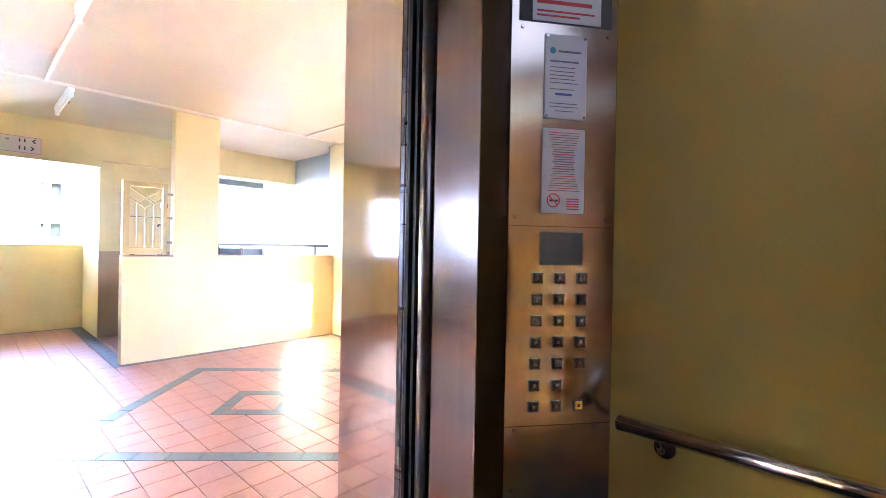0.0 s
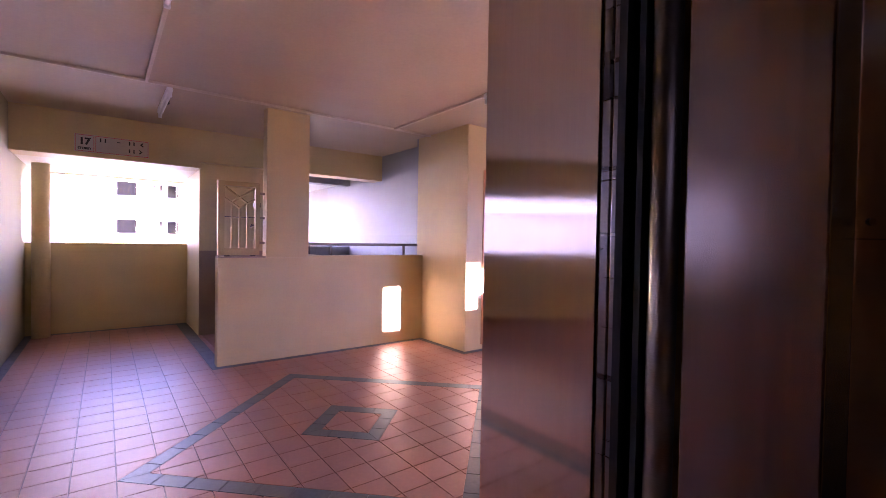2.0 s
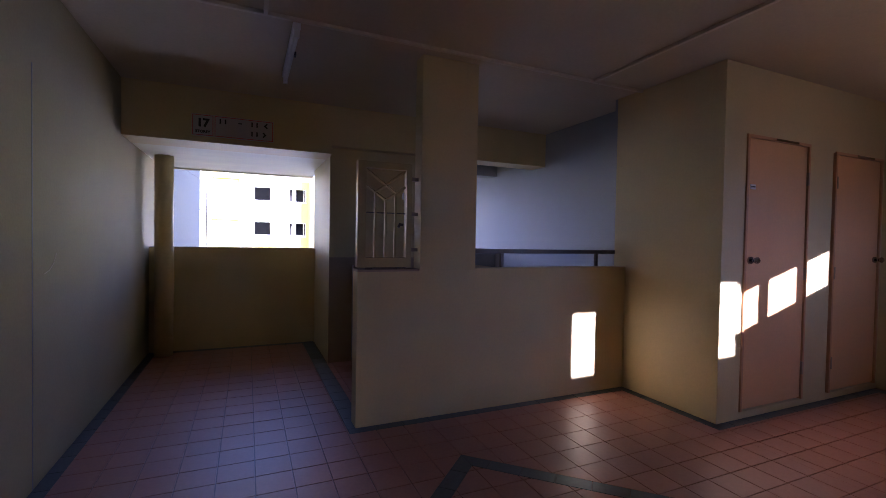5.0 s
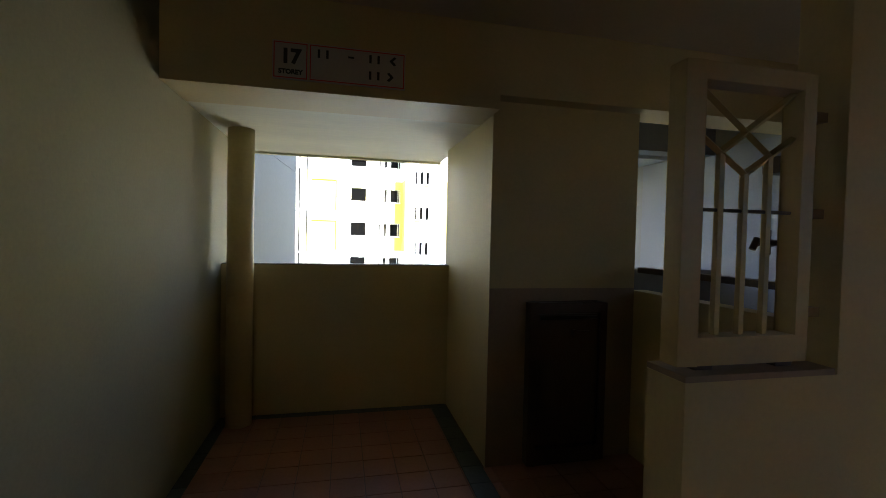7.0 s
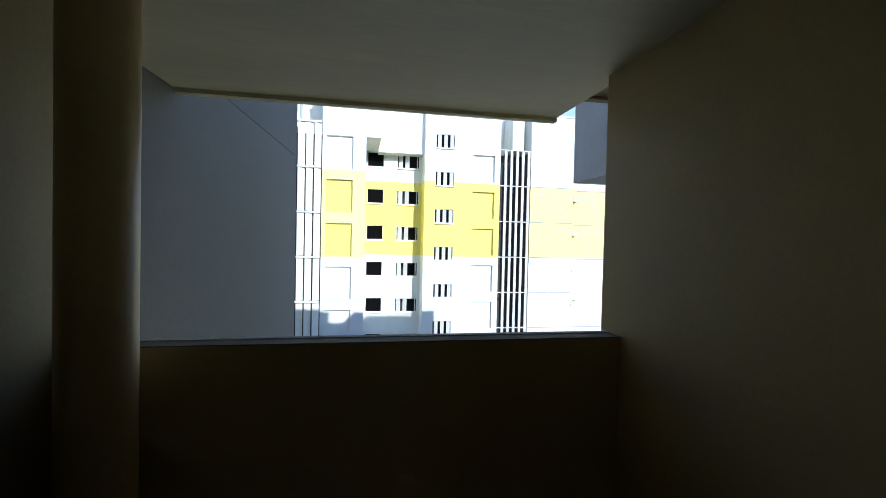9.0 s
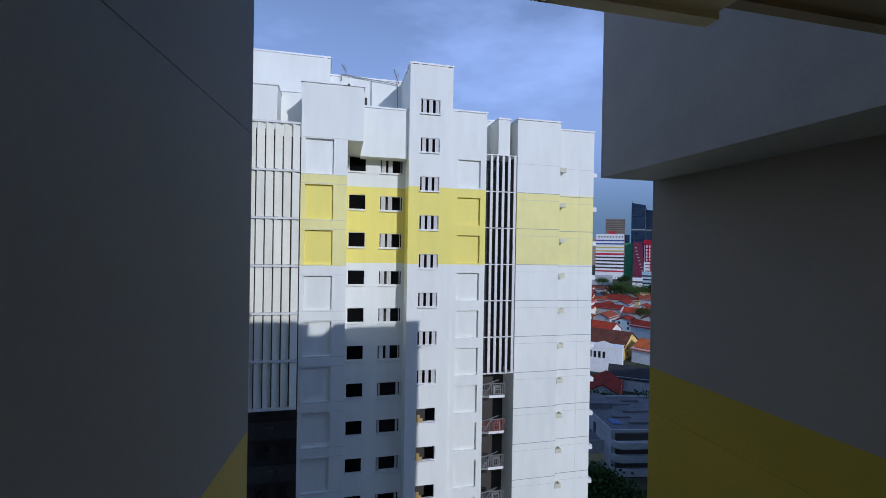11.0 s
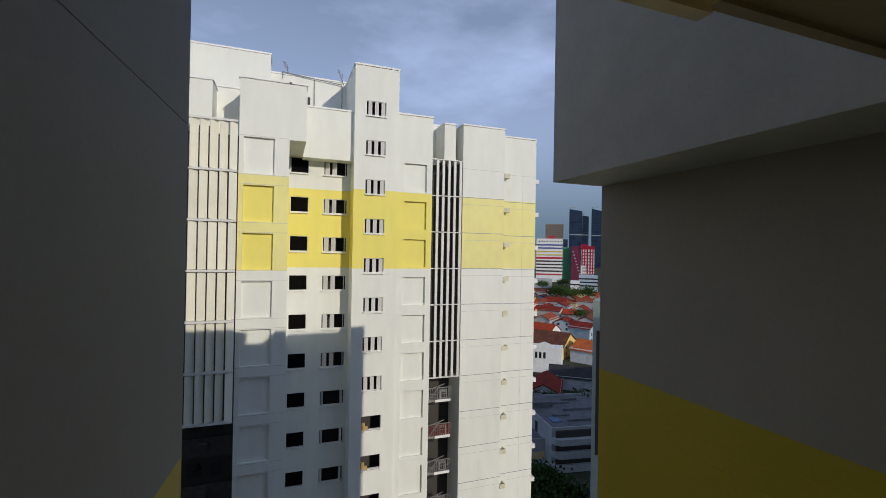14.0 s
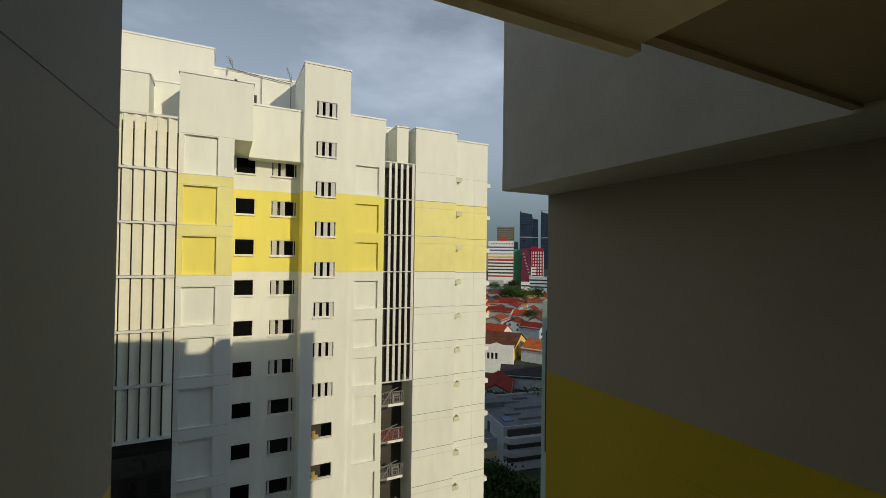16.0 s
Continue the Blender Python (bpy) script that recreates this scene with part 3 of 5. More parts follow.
me_rail_l = mesh_boxes("louvre_rail", SLAT, (-9.0, -3.16, 29.72, 29.98, -0.06, 0.06))
me_bar = mesh_boxes("louvre_bar", SLAT, (-0.095, 0.095, -0.05, 0.05, 0.06, 2.74))
me_rail_r = mesh_boxes("louvre_rail", SLAT, (9.84, 12.54, 34.6, 34.78, -0.035, 0.035))
for k in range(-3, 4):
    put("louvre_rail", me_rail_l, 0, 0, F(k))
    put("louvre_rail", me_rail_r, 0, 0, F(k))
for k in range(-3, 3):
    for i in range(11):
        put("louvre_slat", me_slat, -3.36 - 0.49 * i, 29.85, F(k), rz=36 + random.uniform(-2.5, 2.5))
    for i in range(5):
        put("louvre_bar", me_bar, 10.47 + 0.475 * i, 34.65, F(k))
# dark sheets give the recesses behind the louvre screens their shade
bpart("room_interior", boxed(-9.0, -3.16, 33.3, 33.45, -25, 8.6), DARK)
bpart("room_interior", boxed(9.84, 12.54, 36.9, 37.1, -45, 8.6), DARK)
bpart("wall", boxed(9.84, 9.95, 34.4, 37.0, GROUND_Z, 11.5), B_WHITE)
# dark lining over the recess side wall, standing in for its shade
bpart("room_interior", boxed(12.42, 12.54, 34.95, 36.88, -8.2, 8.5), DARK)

me_frame = ring("window", SILLP, 1.23, 1.08, 0.035)
me_sill = mesh_boxes("sill", SILLP, (-0.01, 1.24, -0.12, 0.0, -0.1, 0.0))
# panes are plain black: the dark of the room is their colour
me_pane = mesh_boxes("pane", material("unlit_room_black", (0.006, 0.006, 0.006), 0.9, bump=0, spec=0.0), (0.035, 1.195, 0.12, 0.13, 0.035, 1.045))
me_frame2 = ring("window", SILLP, 1.71, 1.06, 0.04)
me_sill2 = mesh_boxes("sill", SILLP, (-0.02, 1.73, -0.14, 0.0, -0.1, 0.0))
me_fin = mesh_boxes("louvre_fin", SLAT, (-0.17, 0.17, -0.015, 0.015, 0.03, 1.02))
me_post = mesh_boxes("mullion", SLAT, (-0.03, 0.03, -0.02, 0.02, 0.04, 1.02))
me_fin_s = mesh_boxes("louvre_fin", SLAT, (-0.135, 0.135, -0.015, 0.015, 0.03, 0.98))
me_frame3 = ring("window", SILLP, 1.43, 1.02, 0.03)
me_sill3 = mesh_boxes("sill", SILLP, (-0.02, 1.45, -0.12, 0.0, -0.1, 0.0))
me_board = mesh_boxes("board", BROWN, (0.05, 0.3, -0.15, -0.1, 0.0, 0.55), (0.25, 0.5, -0.15, -0.1, 0.0, 0.28))
for k in ROWS:
    w = put("window", me_frame, -0.20, 35.55, FW(k) + 1.2)
    put("sill", me_sill, 0, -0.05, 0, w)
    put("pane", me_pane, 0, 0, 0, w)
    w = put("window", me_frame2, 2.05, 35.55, FW(k) + 1.18)
    put("sill", me_sill2, 0, -0.05, 0, w)
    if k > -4:
        for i in range(2):
            put("louvre_fin", me_fin, (0.27, 0.77)[i], 0.0, 0, w, rz=(-34, -34)[i] + random.uniform(-5, 5))
        put("mullion", me_post, 1.55, 0.03, 0, w)
    else:
        put("louvre_fin", me_fin, 0.15, 0.0, 0, w, rz=-70)
        put("louvre_fin", me_fin, 1.5, 0.0, 0, w, rz=-70)
for k in range(-8, 5):
    w = put("window", me_frame3, 4.76, 33.95, F(k) - 0.28)
    put("sill", me_sill3, 0, -0.05, 0, w)
    if k > -4:
        for i in range(3):
            put("louvre_fin", me_fin_s, 0.28 + 0.47 * i, 0.0, 0, w, rz=-22)
    else:
        put("board", me_board, 0, 0.1, 0.02, w, label="yellow-brown boards leaning in the window")

# joints, ledges and drips of the right hand walls
FAINT = material("faint_joint", (0.56, 0.56, 0.52), 0.8, bump=0)
me_j1 = mesh_boxes("joint", JOINT, (12.56, 16.19, 34.59, 34.61, -0.02, 0.02))
me_j2 = mesh_boxes("joint", JOINT, (16.21, 19.46, 35.09, 35.11, -0.02, 0.02))
me_j1f = mesh_boxes("joint", FAINT, (12.56, 16.19, 34.594, 34.61, -0.012, 0.012))
me_j2f = mesh_boxes("joint", FAINT, (16.75, 19.46, 35.094, 35.11, -0.012, 0.012))
me_j3 = mesh_boxes("joint", FAINT, (0, 0.012, 35.094, 35.105, -1.38, 1.38))
me_j4 = mesh_boxes("joint", FAINT, (-3.14, -0.41, 30.494, 30.51, -0.012, 0.012))
# open-topped rain hopper: floor, front and side plates
HOPPER_CREAM = material("cream_hopper_cement", (0.66, 0.63, 0.47), 0.8, grain=3, vary=0.1, bump=0)
me_ledge = mesh_boxes("rain_hopper", HOPPER_CREAM, (16.205, 16.72, 34.60, 35.09, 0.0, 0.05), (16.205, 16.72, 34.56, 34.60, 0.0, 0.36), (16.67, 16.72, 34.60, 35.09, 0.05, 0.36))
me_edge = mesh_boxes("ledge", SILLP, (19.475, 19.78, 35.1, 35.6, 0, 0.34))
for k in range(-8, 3):
    put("joint", me_j1, 0, 0, F(k))
    put("joint", me_j2, 0, 0, F(k) - 0.1)
    put("joint", me_j1f, 0, 0, F(k) + 2.24)
    put("joint", me_j2f, 0, 0, F(k) + 2.14)
    put("joint", me_j3, 18.2, 0, F(k) + 1.3)
    put("joint", me_j4, 0, 0, F(k) + 2.23)
    put("joint", me_j4, 0, 0, F(k) - 0.01)
    put("rain_hopper", me_ledge, 0, 0, F(k) + 1.78)
    put("ledge", me_edge, 0, 0, F(k) + 1.6)

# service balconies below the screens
# near-black tone puts the recess shade into the left balconies and condensers
SHADOW_CONC = material("shade_dark_balcony", (0.055, 0.052, 0.05), 0.85, grain=4, vary=0.2, bump=0)
BAL_GREY = material("grey_balcony_concrete", (0.22, 0.21, 0.20), 0.8, grain=4, vary=0.15, bump=0)
DARKRAIL = material("grey_railing", (0.26, 0.255, 0.25), 0.5, 0.3, bump=0)
me_slab = mesh_boxes("balcony", [BAL_GREY, SILLP], (9.95, 11.78, 35.0, 36.9, -0.08, 0.08), (10.55, 11.81, 34.95, 35.0, -0.1, 0.1, 1))
me_posts = mesh_boxes("post", DARKRAIL, (0, 0.035, 0, 0.035, 0.08, 1.0))
me_posts_r = mesh_boxes("post", REDRAIL, (0, 0.07, 0, 0.035, 0.08, 1.0))
me_top = mesh_boxes("top_rail", DARKRAIL, (9.98, 11.81, 34.97, 35.02, 0.98, 1.03))
me_mid = mesh_boxes("mid_rail", DARKRAIL, (9.98, 11.81, 34.98, 35.01, 0.5, 0.54))
me_unit = mesh_boxes("condenser", GREYMET, (11.0, 11.6, 35.15, 35.45, 0.1, 0.72))
me_unit_fan = mesh_boxes("fan_grille", DARK, (11.07, 11.48, 35.13, 35.15, 0.18, 0.62))
me_brace = mesh_boxes("brace", DARKRAIL, (0, 0.05, -0.02, 0.02, 0, 1.5))
me_box = mesh_boxes("hood", DARK, (9.96, 10.6, 34.75, 35.3, -0.62, -0.2))
for k in range(-8, -3):
    s_ = put("balcony", me_slab, 0.15, 0, F(k) + 0.9)
    put("railing", me_top, 0, 0, 0, s_)
    put("mid_rail", me_mid, 0, 0, 0, s_)
    for i in range(13):
        put("post", me_posts_r if k == -5 else me_posts, 9.98 + 0.1496 * i, 34.98, 0, s_)
    put("condenser", me_unit, 0, 0, 0.0, s_)
    put("fan_grille", me_unit_fan, 0, 0, 0, s_)
    put("hood", me_box, -0.15, 0, 0, s_)
    b_ = put("brace", me_brace, 9.85, 34.7, 0.1, s_)
    b_.matrix_basis = b_.matrix_basis @ Matrix.Rotation(radians(38), 4, "Y")
    b_ = put("brace", me_brace, 9.85, 34.9, 0.95, s_)
    b_.matrix_basis = b_.matrix_basis @ Matrix.Rotation(radians(75), 4, "Y")
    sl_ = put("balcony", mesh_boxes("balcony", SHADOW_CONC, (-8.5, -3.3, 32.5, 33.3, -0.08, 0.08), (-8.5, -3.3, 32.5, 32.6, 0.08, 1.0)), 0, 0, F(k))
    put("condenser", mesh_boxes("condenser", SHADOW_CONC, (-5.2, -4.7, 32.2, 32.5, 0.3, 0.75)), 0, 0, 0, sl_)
    put("window", mesh_boxes("window", GLASSY, (-4.6, -3.9, 33.25, 33.3, 1.2, 2.0)), 0, 0, F(k))
    put("window", mesh_boxes("window", GLASSY, (-5.9, -5.1, 33.25, 33.3, 1.2, 2.0)), 0, 0, F(k))

# aerials on the roofs
def aerial(x, y, z, h, lean):
    bm = bmesh.new()
    rod(bm, (x, y, z), (x + lean, y, z + h), 0.03, 6)
    for i in range(4):
        c = Vector((x + lean * (0.45 + 0.16 * i), y, z + h * (0.45 + 0.16 * i)))
        rod(bm, c + Vector((-0.16, -0.25, -0.05)), c + Vector((0.16, 0.25, 0.05)), 0.016, 5)
    rod(bm, (x + lean * 0.2, y - 0.05, z + h * 0.2), (x + lean * 0.2, y - 0.05, z + h * 0.75), 0.025, 6)
    bpart("aerial", bm, DARKRAIL)


aerial(-0.45, 38.4, 14.95, 0.85, -0.35)
aerial(3.7, 38.4, 14.6, 1.2, -0.42)
bm = bmesh.new()
rod(bm, (-0.9, 38.45, 15.0), (3.6, 38.45, 14.62), 0.03, 6)
for x, z in ((-0.85, 14.5), (1.5, 12.2), (3.6, 12.6)):
    rod(bm, (x, 38.45, z), (x, 38.45, 14.95 - 0.08 * (x + 0.85)), 0.03, 6)
bpart("roof_pipe", bm, DARKRAIL)

# estate blocks out of view: one for the jamb's reflection, one shading the town
NB = base("apartment_building", -20.5, 10.5, GROUND_Z, "tan apartment block beside the court", "building", rz=-36.87)
part("wall", boxed(-8, 0, -12, 12, 0, 62), material("tan_block_paint", (0.31, 0.265, 0.20), 0.75, grain=1.5, vary=0.03, stain=0.05, stain_size=5, bump=0), NB)
for k in range(-2, 4):
    part("ledge", boxed(0, 0.25, -12, 12, 45 + F(k), 45.12 + F(k)), SILLP, NB)
EB = base("apartment_building", 62, -30, GROUND_Z, "long unseen slab block that shades the near town", "building")
part("wall", boxed(0, 115, 0, 14, 0, 63.5), B_WHITE, EB)
part("roof_cap", boxed(-0.3, 115.3, -0.3, 14.3, 63.5, 63.8), CAP, EB)
for k in range(0, 21):
    part("ledge", boxed(0, 115, 14, 14.25, 2 + 2.8 * k, 2.15 + 2.8 * k), SILLP, EB)

# ---- lift fittings ----
PANEL_STEEL = material("satin_panel_steel", (0.48, 0.41, 0.34), 0.17, 1.0, grain=25, vary=0.008, stain=0.012, stain_size=0.3, bump=0.0, stretch=(20, 20, 0.5), rough_vary=0.004)
PU = Vector((0.236, -0.182, 0)).normalized()
PANEL_AT = Matrix.Translation((-0.089, -4.541, 0)) @ Matrix.Rotation(math.atan2(PU.y, PU.x), 4, "Z")
lift_panel = thing("lift_control_panel", boxed(0.0, 0.298, 0.0, 0.02, 0.0, CAR_H), PANEL_STEEL, "brushed steel lift control panel with square buttons", "control panel", at=PANEL_AT, bevel=0.002)


def on_panel(name, u0, u1, z0, z1, proud, mat, label="", parent=None, bevel=0.0):
    return part(name, boxed(u0, u1, -proud, -0.0005, z0, z1), mat, parent or lift_panel, label, bevel)


MESHGREY = material("speaker_mesh", (0.10, 0.10, 0.10), 0.5, 0.6, grain=400, vary=0.9, bump=0.5, bump_scale=500)
on_panel("speaker_grille", 0.02, 0.278, 1.80, 2.1, 0.002, MESHGREY, "perforated speaker grille")
PLASTIC = material("grey_display_plastic", (0.20, 0.19, 0.18), 0.25, bump=0)
on_panel("display", 0.088, 0.207, 1.166, 1.253, 0.003, PLASTIC, "blank grey display window", bevel=0.001)
on_panel("seam", 0.004, 0.294, 1.2665, 1.2685, 0.0008, RETURN_STEEL)
on_panel("seam", 0.004, 0.294, 0.742, 0.744, 0.0008, RETURN_STEEL)
BEZEL = material("dull_button_bezel", (0.15, 0.14, 0.135), 0.35, 0.9, grain=80, bump=0.05)
BTN = material("steel_button_face", (0.30, 0.26, 0.23), 0.25, 0.9, grain=80, bump=0.05)
YEL = material("yellow_alarm_button", (0.75, 0.45, 0.02), 0.4, bump=0)
for r in range(7):
    for c in range(3):
        if r == 5 and c == 2:
            continue
        u, z = 0.083 + 0.0625 * c - 0.0008 * r, 1.132 - 0.0563 * r
        yb = r == 6 and c == 2
        b_ = on_panel("button", u - 0.014, u + 0.014, z - 0.014, z + 0.014, 0.004, BEZEL, bevel=0.0015)
        on_panel("button_face", u - 0.010, u + 0.010, z - 0.010, z + 0.010, 0.0075, YEL if yb else BTN, "yellow alarm face" if yb else "", b_, bevel=0.0015)
        part("numeral", boxed(u - 0.004, u + 0.003, -0.0080, -0.0074, z - 0.004, z + 0.004), INK if yb else PLASTIC, b_)
for u, z in ((0.028, 0.732), (0.253, 0.732), (0.02, 1.29), (0.275, 1.29), (0.03, 1.785), (0.27, 1.78), (0.025, 0.575)):
    bm = bmesh.new()
    rod(bm, (u, 0, z), (u, -0.003, z), 0.005, 10)
    part("screw", bm, STEEL, lift_panel)


def notice(name, u0, u1, z0, z1, label, rows, screws=False):
    """A framed notice on the control panel; rows: (height share, inset, material)."""
    n_ = thing(name, boxed(u0, u1, -0.004, -0.0008, z0, z1), PAPER, label, "notice", at=PANEL_AT, bevel=0.0006)
    w, h = u1 - u0, z1 - z0
    for v, a, c, th, mat in rows:
        part("text_bar", boxed(u0 + w * a, u0 + w * c, -0.0045, -0.0039, z1 - h * v - th / 2, z1 - h * v + th / 2), mat, n_)
    if screws:
        for u, z in ((u0 + 0.006, z0 + 0.006), (u1 - 0.006, z0 + 0.006), (u0 + 0.006, z1 - 0.006), (u1 - 0.006, z1 - 0.006)):
            bm = bmesh.new()
            rod(bm, (u, -0.004, z), (u, -0.007, z), 0.004, 8)
            part("screw", bm, STEEL, n_)
    return n_


n1_ = notice("notice", 0.091, 0.208, 1.551, 1.771, "white company notice screwed to the lift panel",
       [(0.20, 0.32, 0.86, 0.005, GREYINK), (0.32, 0.12, 0.80, 0.004, GREYINK), (0.39, 0.12, 0.72, 0.002, GREYINK), (0.44, 0.12, 0.72, 0.002, GREYINK), (0.485, 0.12, 0.70, 0.002, GREYINK),
        (0.53, 0.12, 0.72, 0.002, GREYINK), (0.575, 0.12, 0.78, 0.002, GREYINK), (0.65, 0.12, 0.70, 0.002, GREYINK), (0.71, 0.25, 0.65, 0.006, INKBLUE),
        (0.82, 0.12, 0.78, 0.002, GREYINK), (0.86, 0.12, 0.80, 0.002, GREYINK), (0.91, 0.25, 0.72, 0.002, GREYINK)], True)
bm = bmesh.new()
rod(bm, (0.112, -0.0038, 1.728), (0.112, -0.0046, 1.728), 0.0085, 20)
part("badge", bm, material("teal_logo_disc", (0.1, 0.3, 0.45), 0.5, bump=0), n1_, "round blue badge")
rows_ = []
for i in range(25):
    v = 0.05 + 0.0285 * i
    half = 0.38 - 0.15 * math.sin(math.pi * min(1.0, i / 24.0)) * (1 if i % 3 else 0.75)
    rows_.append((v, 0.5 - half, 0.5 + half, 0.0027 if 7 < i < 16 else 0.0018, RED if i in (0, 1, 3, 6, 9, 11, 14, 18, 20, 23) else GREYINK))
for i in range(5):
    rows_.append((0.83 + 0.03 * i, 0.58, 0.88, 0.003, RED))
n2_ = notice("notice", 0.089, 0.207, 1.303, 1.525, "white no-smoking notice with red and black print", rows_)
bm = bmesh.new()
for i in range(24):
    a0, a1 = 2 * math.pi * i / 24, 2 * math.pi * (i + 1) / 24
    rod(bm, (0.121 + 0.017 * math.cos(a0), -0.0045, 1.336 + 0.017 * math.sin(a0)), (0.121 + 0.017 * math.cos(a1), -0.0045, 1.336 + 0.017 * math.sin(a1)), 0.0018, 5)
rod(bm, (0.109, -0.0045, 1.348), (0.133, -0.0045, 1.324), 0.0018, 5)
part("no_smoking_ring", bm, RED, n2_, "red prohibition ring")
part("cigarette", boxed(0.110, 0.134, -0.0046, -0.004, 1.333, 1.338), INK, n2_)
notice("notice", 0.055, 0.246, 1.803, 1.95, "white printed notice with red lettering over the speaker",
             [(0.25, 0.3, 0.9, 0.012, RED), (0.50, 0.06, 0.9, 0.006, RED), (0.66, 0.06, 0.86, 0.010, RED), (0.82, 0.06, 0.90, 0.005, RED), (0.90, 0.06, 0.68, 0.005, RED)])

CHROME = material("polished_steel_tube", (0.72, 0.70, 0.68), 0.16, 1.0, grain=60, vary=0.02, bump=0.0, rough_vary=0.02)
# handrail
hr = base("lift_handrail", 0.075, -4.774, 0.0, "round steel handrail on the lift wall", "handrail")
bm = bmesh.new()
rod(bm, (0, 0, 0.777), (0, -1.15, 0.777), 0.019, 20)
rod(bm, (0, 0.004, 0.777), (0, 0, 0.777), 0.015, 20)
part("rail", bm, CHROME, hr, "polished steel tube")
for y in (-0.09, -0.6, -1.08):
    bm = bmesh.new()
    rod(bm, (0, y, 0.765), (0.03, y, 0.72), 0.007, 10)
    rod(bm, (0.03, y, 0.72), (0.066, y, 0.72), 0.007, 10)
    rod(bm, (0.062, y, 0.72), (0.072, y, 0.72), 0.025, 18)
    part("bracket", bm, STEEL, hr)

# door leaves, slid open into their pockets
EDGE_PALE = material("worn_pale_edge_metal", (0.34, 0.31, 0.29), 0.34, 0.9, grain=120, vary=0.08, stain=0.06, stain_size=0.2, bump=0.05, stretch=(1, 1, 8))
RUBBER = material("black_rubber_seal", (0.012, 0.011, 0.011), 0.6, bump=0.05)
GLASS = bpy.data.materials.new("clear_glass")
GLASS.use_nodes = True
gb = GLASS.node_tree.nodes["Principled BSDF"]
gb.inputs["Transmission Weight"].default_value, gb.inputs["Roughness"].default_value, gb.inputs["IOR"].default_value = 1.0, 0.02, 1.45


def leaf(name, x0, y0, mat, label, mirrored=False):
    """A sliding lift door leaf 0.47 m wide, with a framed window and a diamond grille."""
    bm = bmesh.new()
    holed(bm, 0, 0.47, 0.01, 2.1, 0, 0.028, [(0.10, 0.37, 0.72, 1.72)])
    d_ = thing(name, bm, mat, label, "lift door", at=pose(x0, y0, 0))
    bm = bmesh.new()
    holed(bm, 0.075, 0.395, 0.695, 1.745, -0.008, 0.036, [(0.115, 0.355, 0.735, 1.705)])
    part("window_frame", bm, DARKMETAL, d_, "dark bronze window frame", 0.002)
    g_ = part("pane", boxed(0.115, 0.355, 0.012, 0.016, 0.735, 1.705), GLASS, d_)
    g_.visible_shadow = False
    bm = bmesh.new()
    c = (0.235, 1.22)
    for a, b in (((c[0], 0.735), (c[0], c[1] - 0.14)), ((c[0], c[1] + 0.14), (c[0], 1.705)), ((c[0], c[1] - 0.14), (0.115, c[1])), ((0.115, c[1]), (c[0], c[1] + 0.14)),
                 ((c[0], c[1] + 0.14), (0.355, c[1])), ((0.355, c[1]), (c[0], c[1] - 0.14))):
        rod(bm, (a[0], 0.004, a[1]), (b[0], 0.004, b[1]), 0.008, 4)
    part("grille", bm, DARKMETAL, d_, "dark diamond grille bars")
    ex = 0.47 if mirrored else 0.0
    e = 1 if mirrored else -1
    if mat == LAMINATE:
        bm = bmesh.new()
        rod(bm, (ex - 0.006 * e, 0.012, 0.01), (ex - 0.006 * e, 0.012, 2.1), 0.021, 24)
        part("edge_strip", bm, EDGE_PALE, d_, "rounded pale metal closing edge")
        bm = bmesh.new()
        box(bm, ex - 0.012, ex + 0.012, 0.038, 0.048, 0.01, 2.1)
        part("edge_seal", bm, RUBBER, d_, "black rubber seal")
    else:
        bm = bmesh.new()
        box(bm, ex - 0.003, ex + 0.003, 0.001, 0.010, 0.01, 2.1)
        box(bm, ex - 0.004, ex + 0.004, 0.0145, 0.030, 0.01, 2.1)
        part("edge_strip", bm, EDGE_STEEL, d_, "bronzed metal closing edge", 0.0015)
        part("edge_plate", boxed(ex - 0.006, ex + 0.006, 0.017, 0.027, 1.50, 1.58), HOPPER, d_, "small dark plate")
        bm = bmesh.new()
        box(bm, ex - 0.010, ex + 0.010, -0.016, -0.002, 0.01, 2.1)
        part("edge_seal", bm, RUBBER, d_, "black rubber seal")
    return d_


leaf("lift_door", -0.190, -4.352, LAMINATE, "open ochre lift car door with diamond grille window")
leaf("lift_door", -0.183, -4.262, STEEL_H, "open steel landing door with diamond grille window")
leaf("lift_door", -1.55, -4.352, LAMINATE, "open ochre lift car door with diamond grille window", True)
leaf("lift_door", -1.56, -4.262, STEEL_H, "open steel landing door with diamond grille window", True)
bm = bmesh.new()
for y0, y1 in ((-4.376, -4.31), (-4.30, -4.19)):
    box(bm, -1.6, 0.3, y0, y1, -0.05, -0.001)
    for i in range(3):
        box(bm, -1.6, 0.3, y0 + 0.008 + 0.018 * i, y0 + 0.014 + 0.018 * i, -0.001, 0.002)
thing("lift_sill", bm, STEEL, "grooved metal lift door sills", "sill", kind="structure")
bm = bmesh.new()
box(bm, 0.34, 0.42, -6.3, -4.18, -0.3, 2.9)
box(bm, -1.80, -1.72, -6.3, -4.18, -0.3, 2.9)
box(bm, -1.80, 0.42, -6.4, -6.3, -0.3, 2.9)
box(bm, -1.80, 0.42, -6.4, -4.18, 2.75, 2.9)
box(bm, -1.80, 0.42, -6.4, -4.18, -0.4, -0.3)
thing("lift_shaft", bm, DARK, "bare concrete lift shaft walls", "wall", kind="structure")
cl_ = base("lift_ceiling_light", -0.65, -5.5, CAR_H - 0.03, "flush diffused lift ceiling light", "lamp")
bm = bmesh.new()
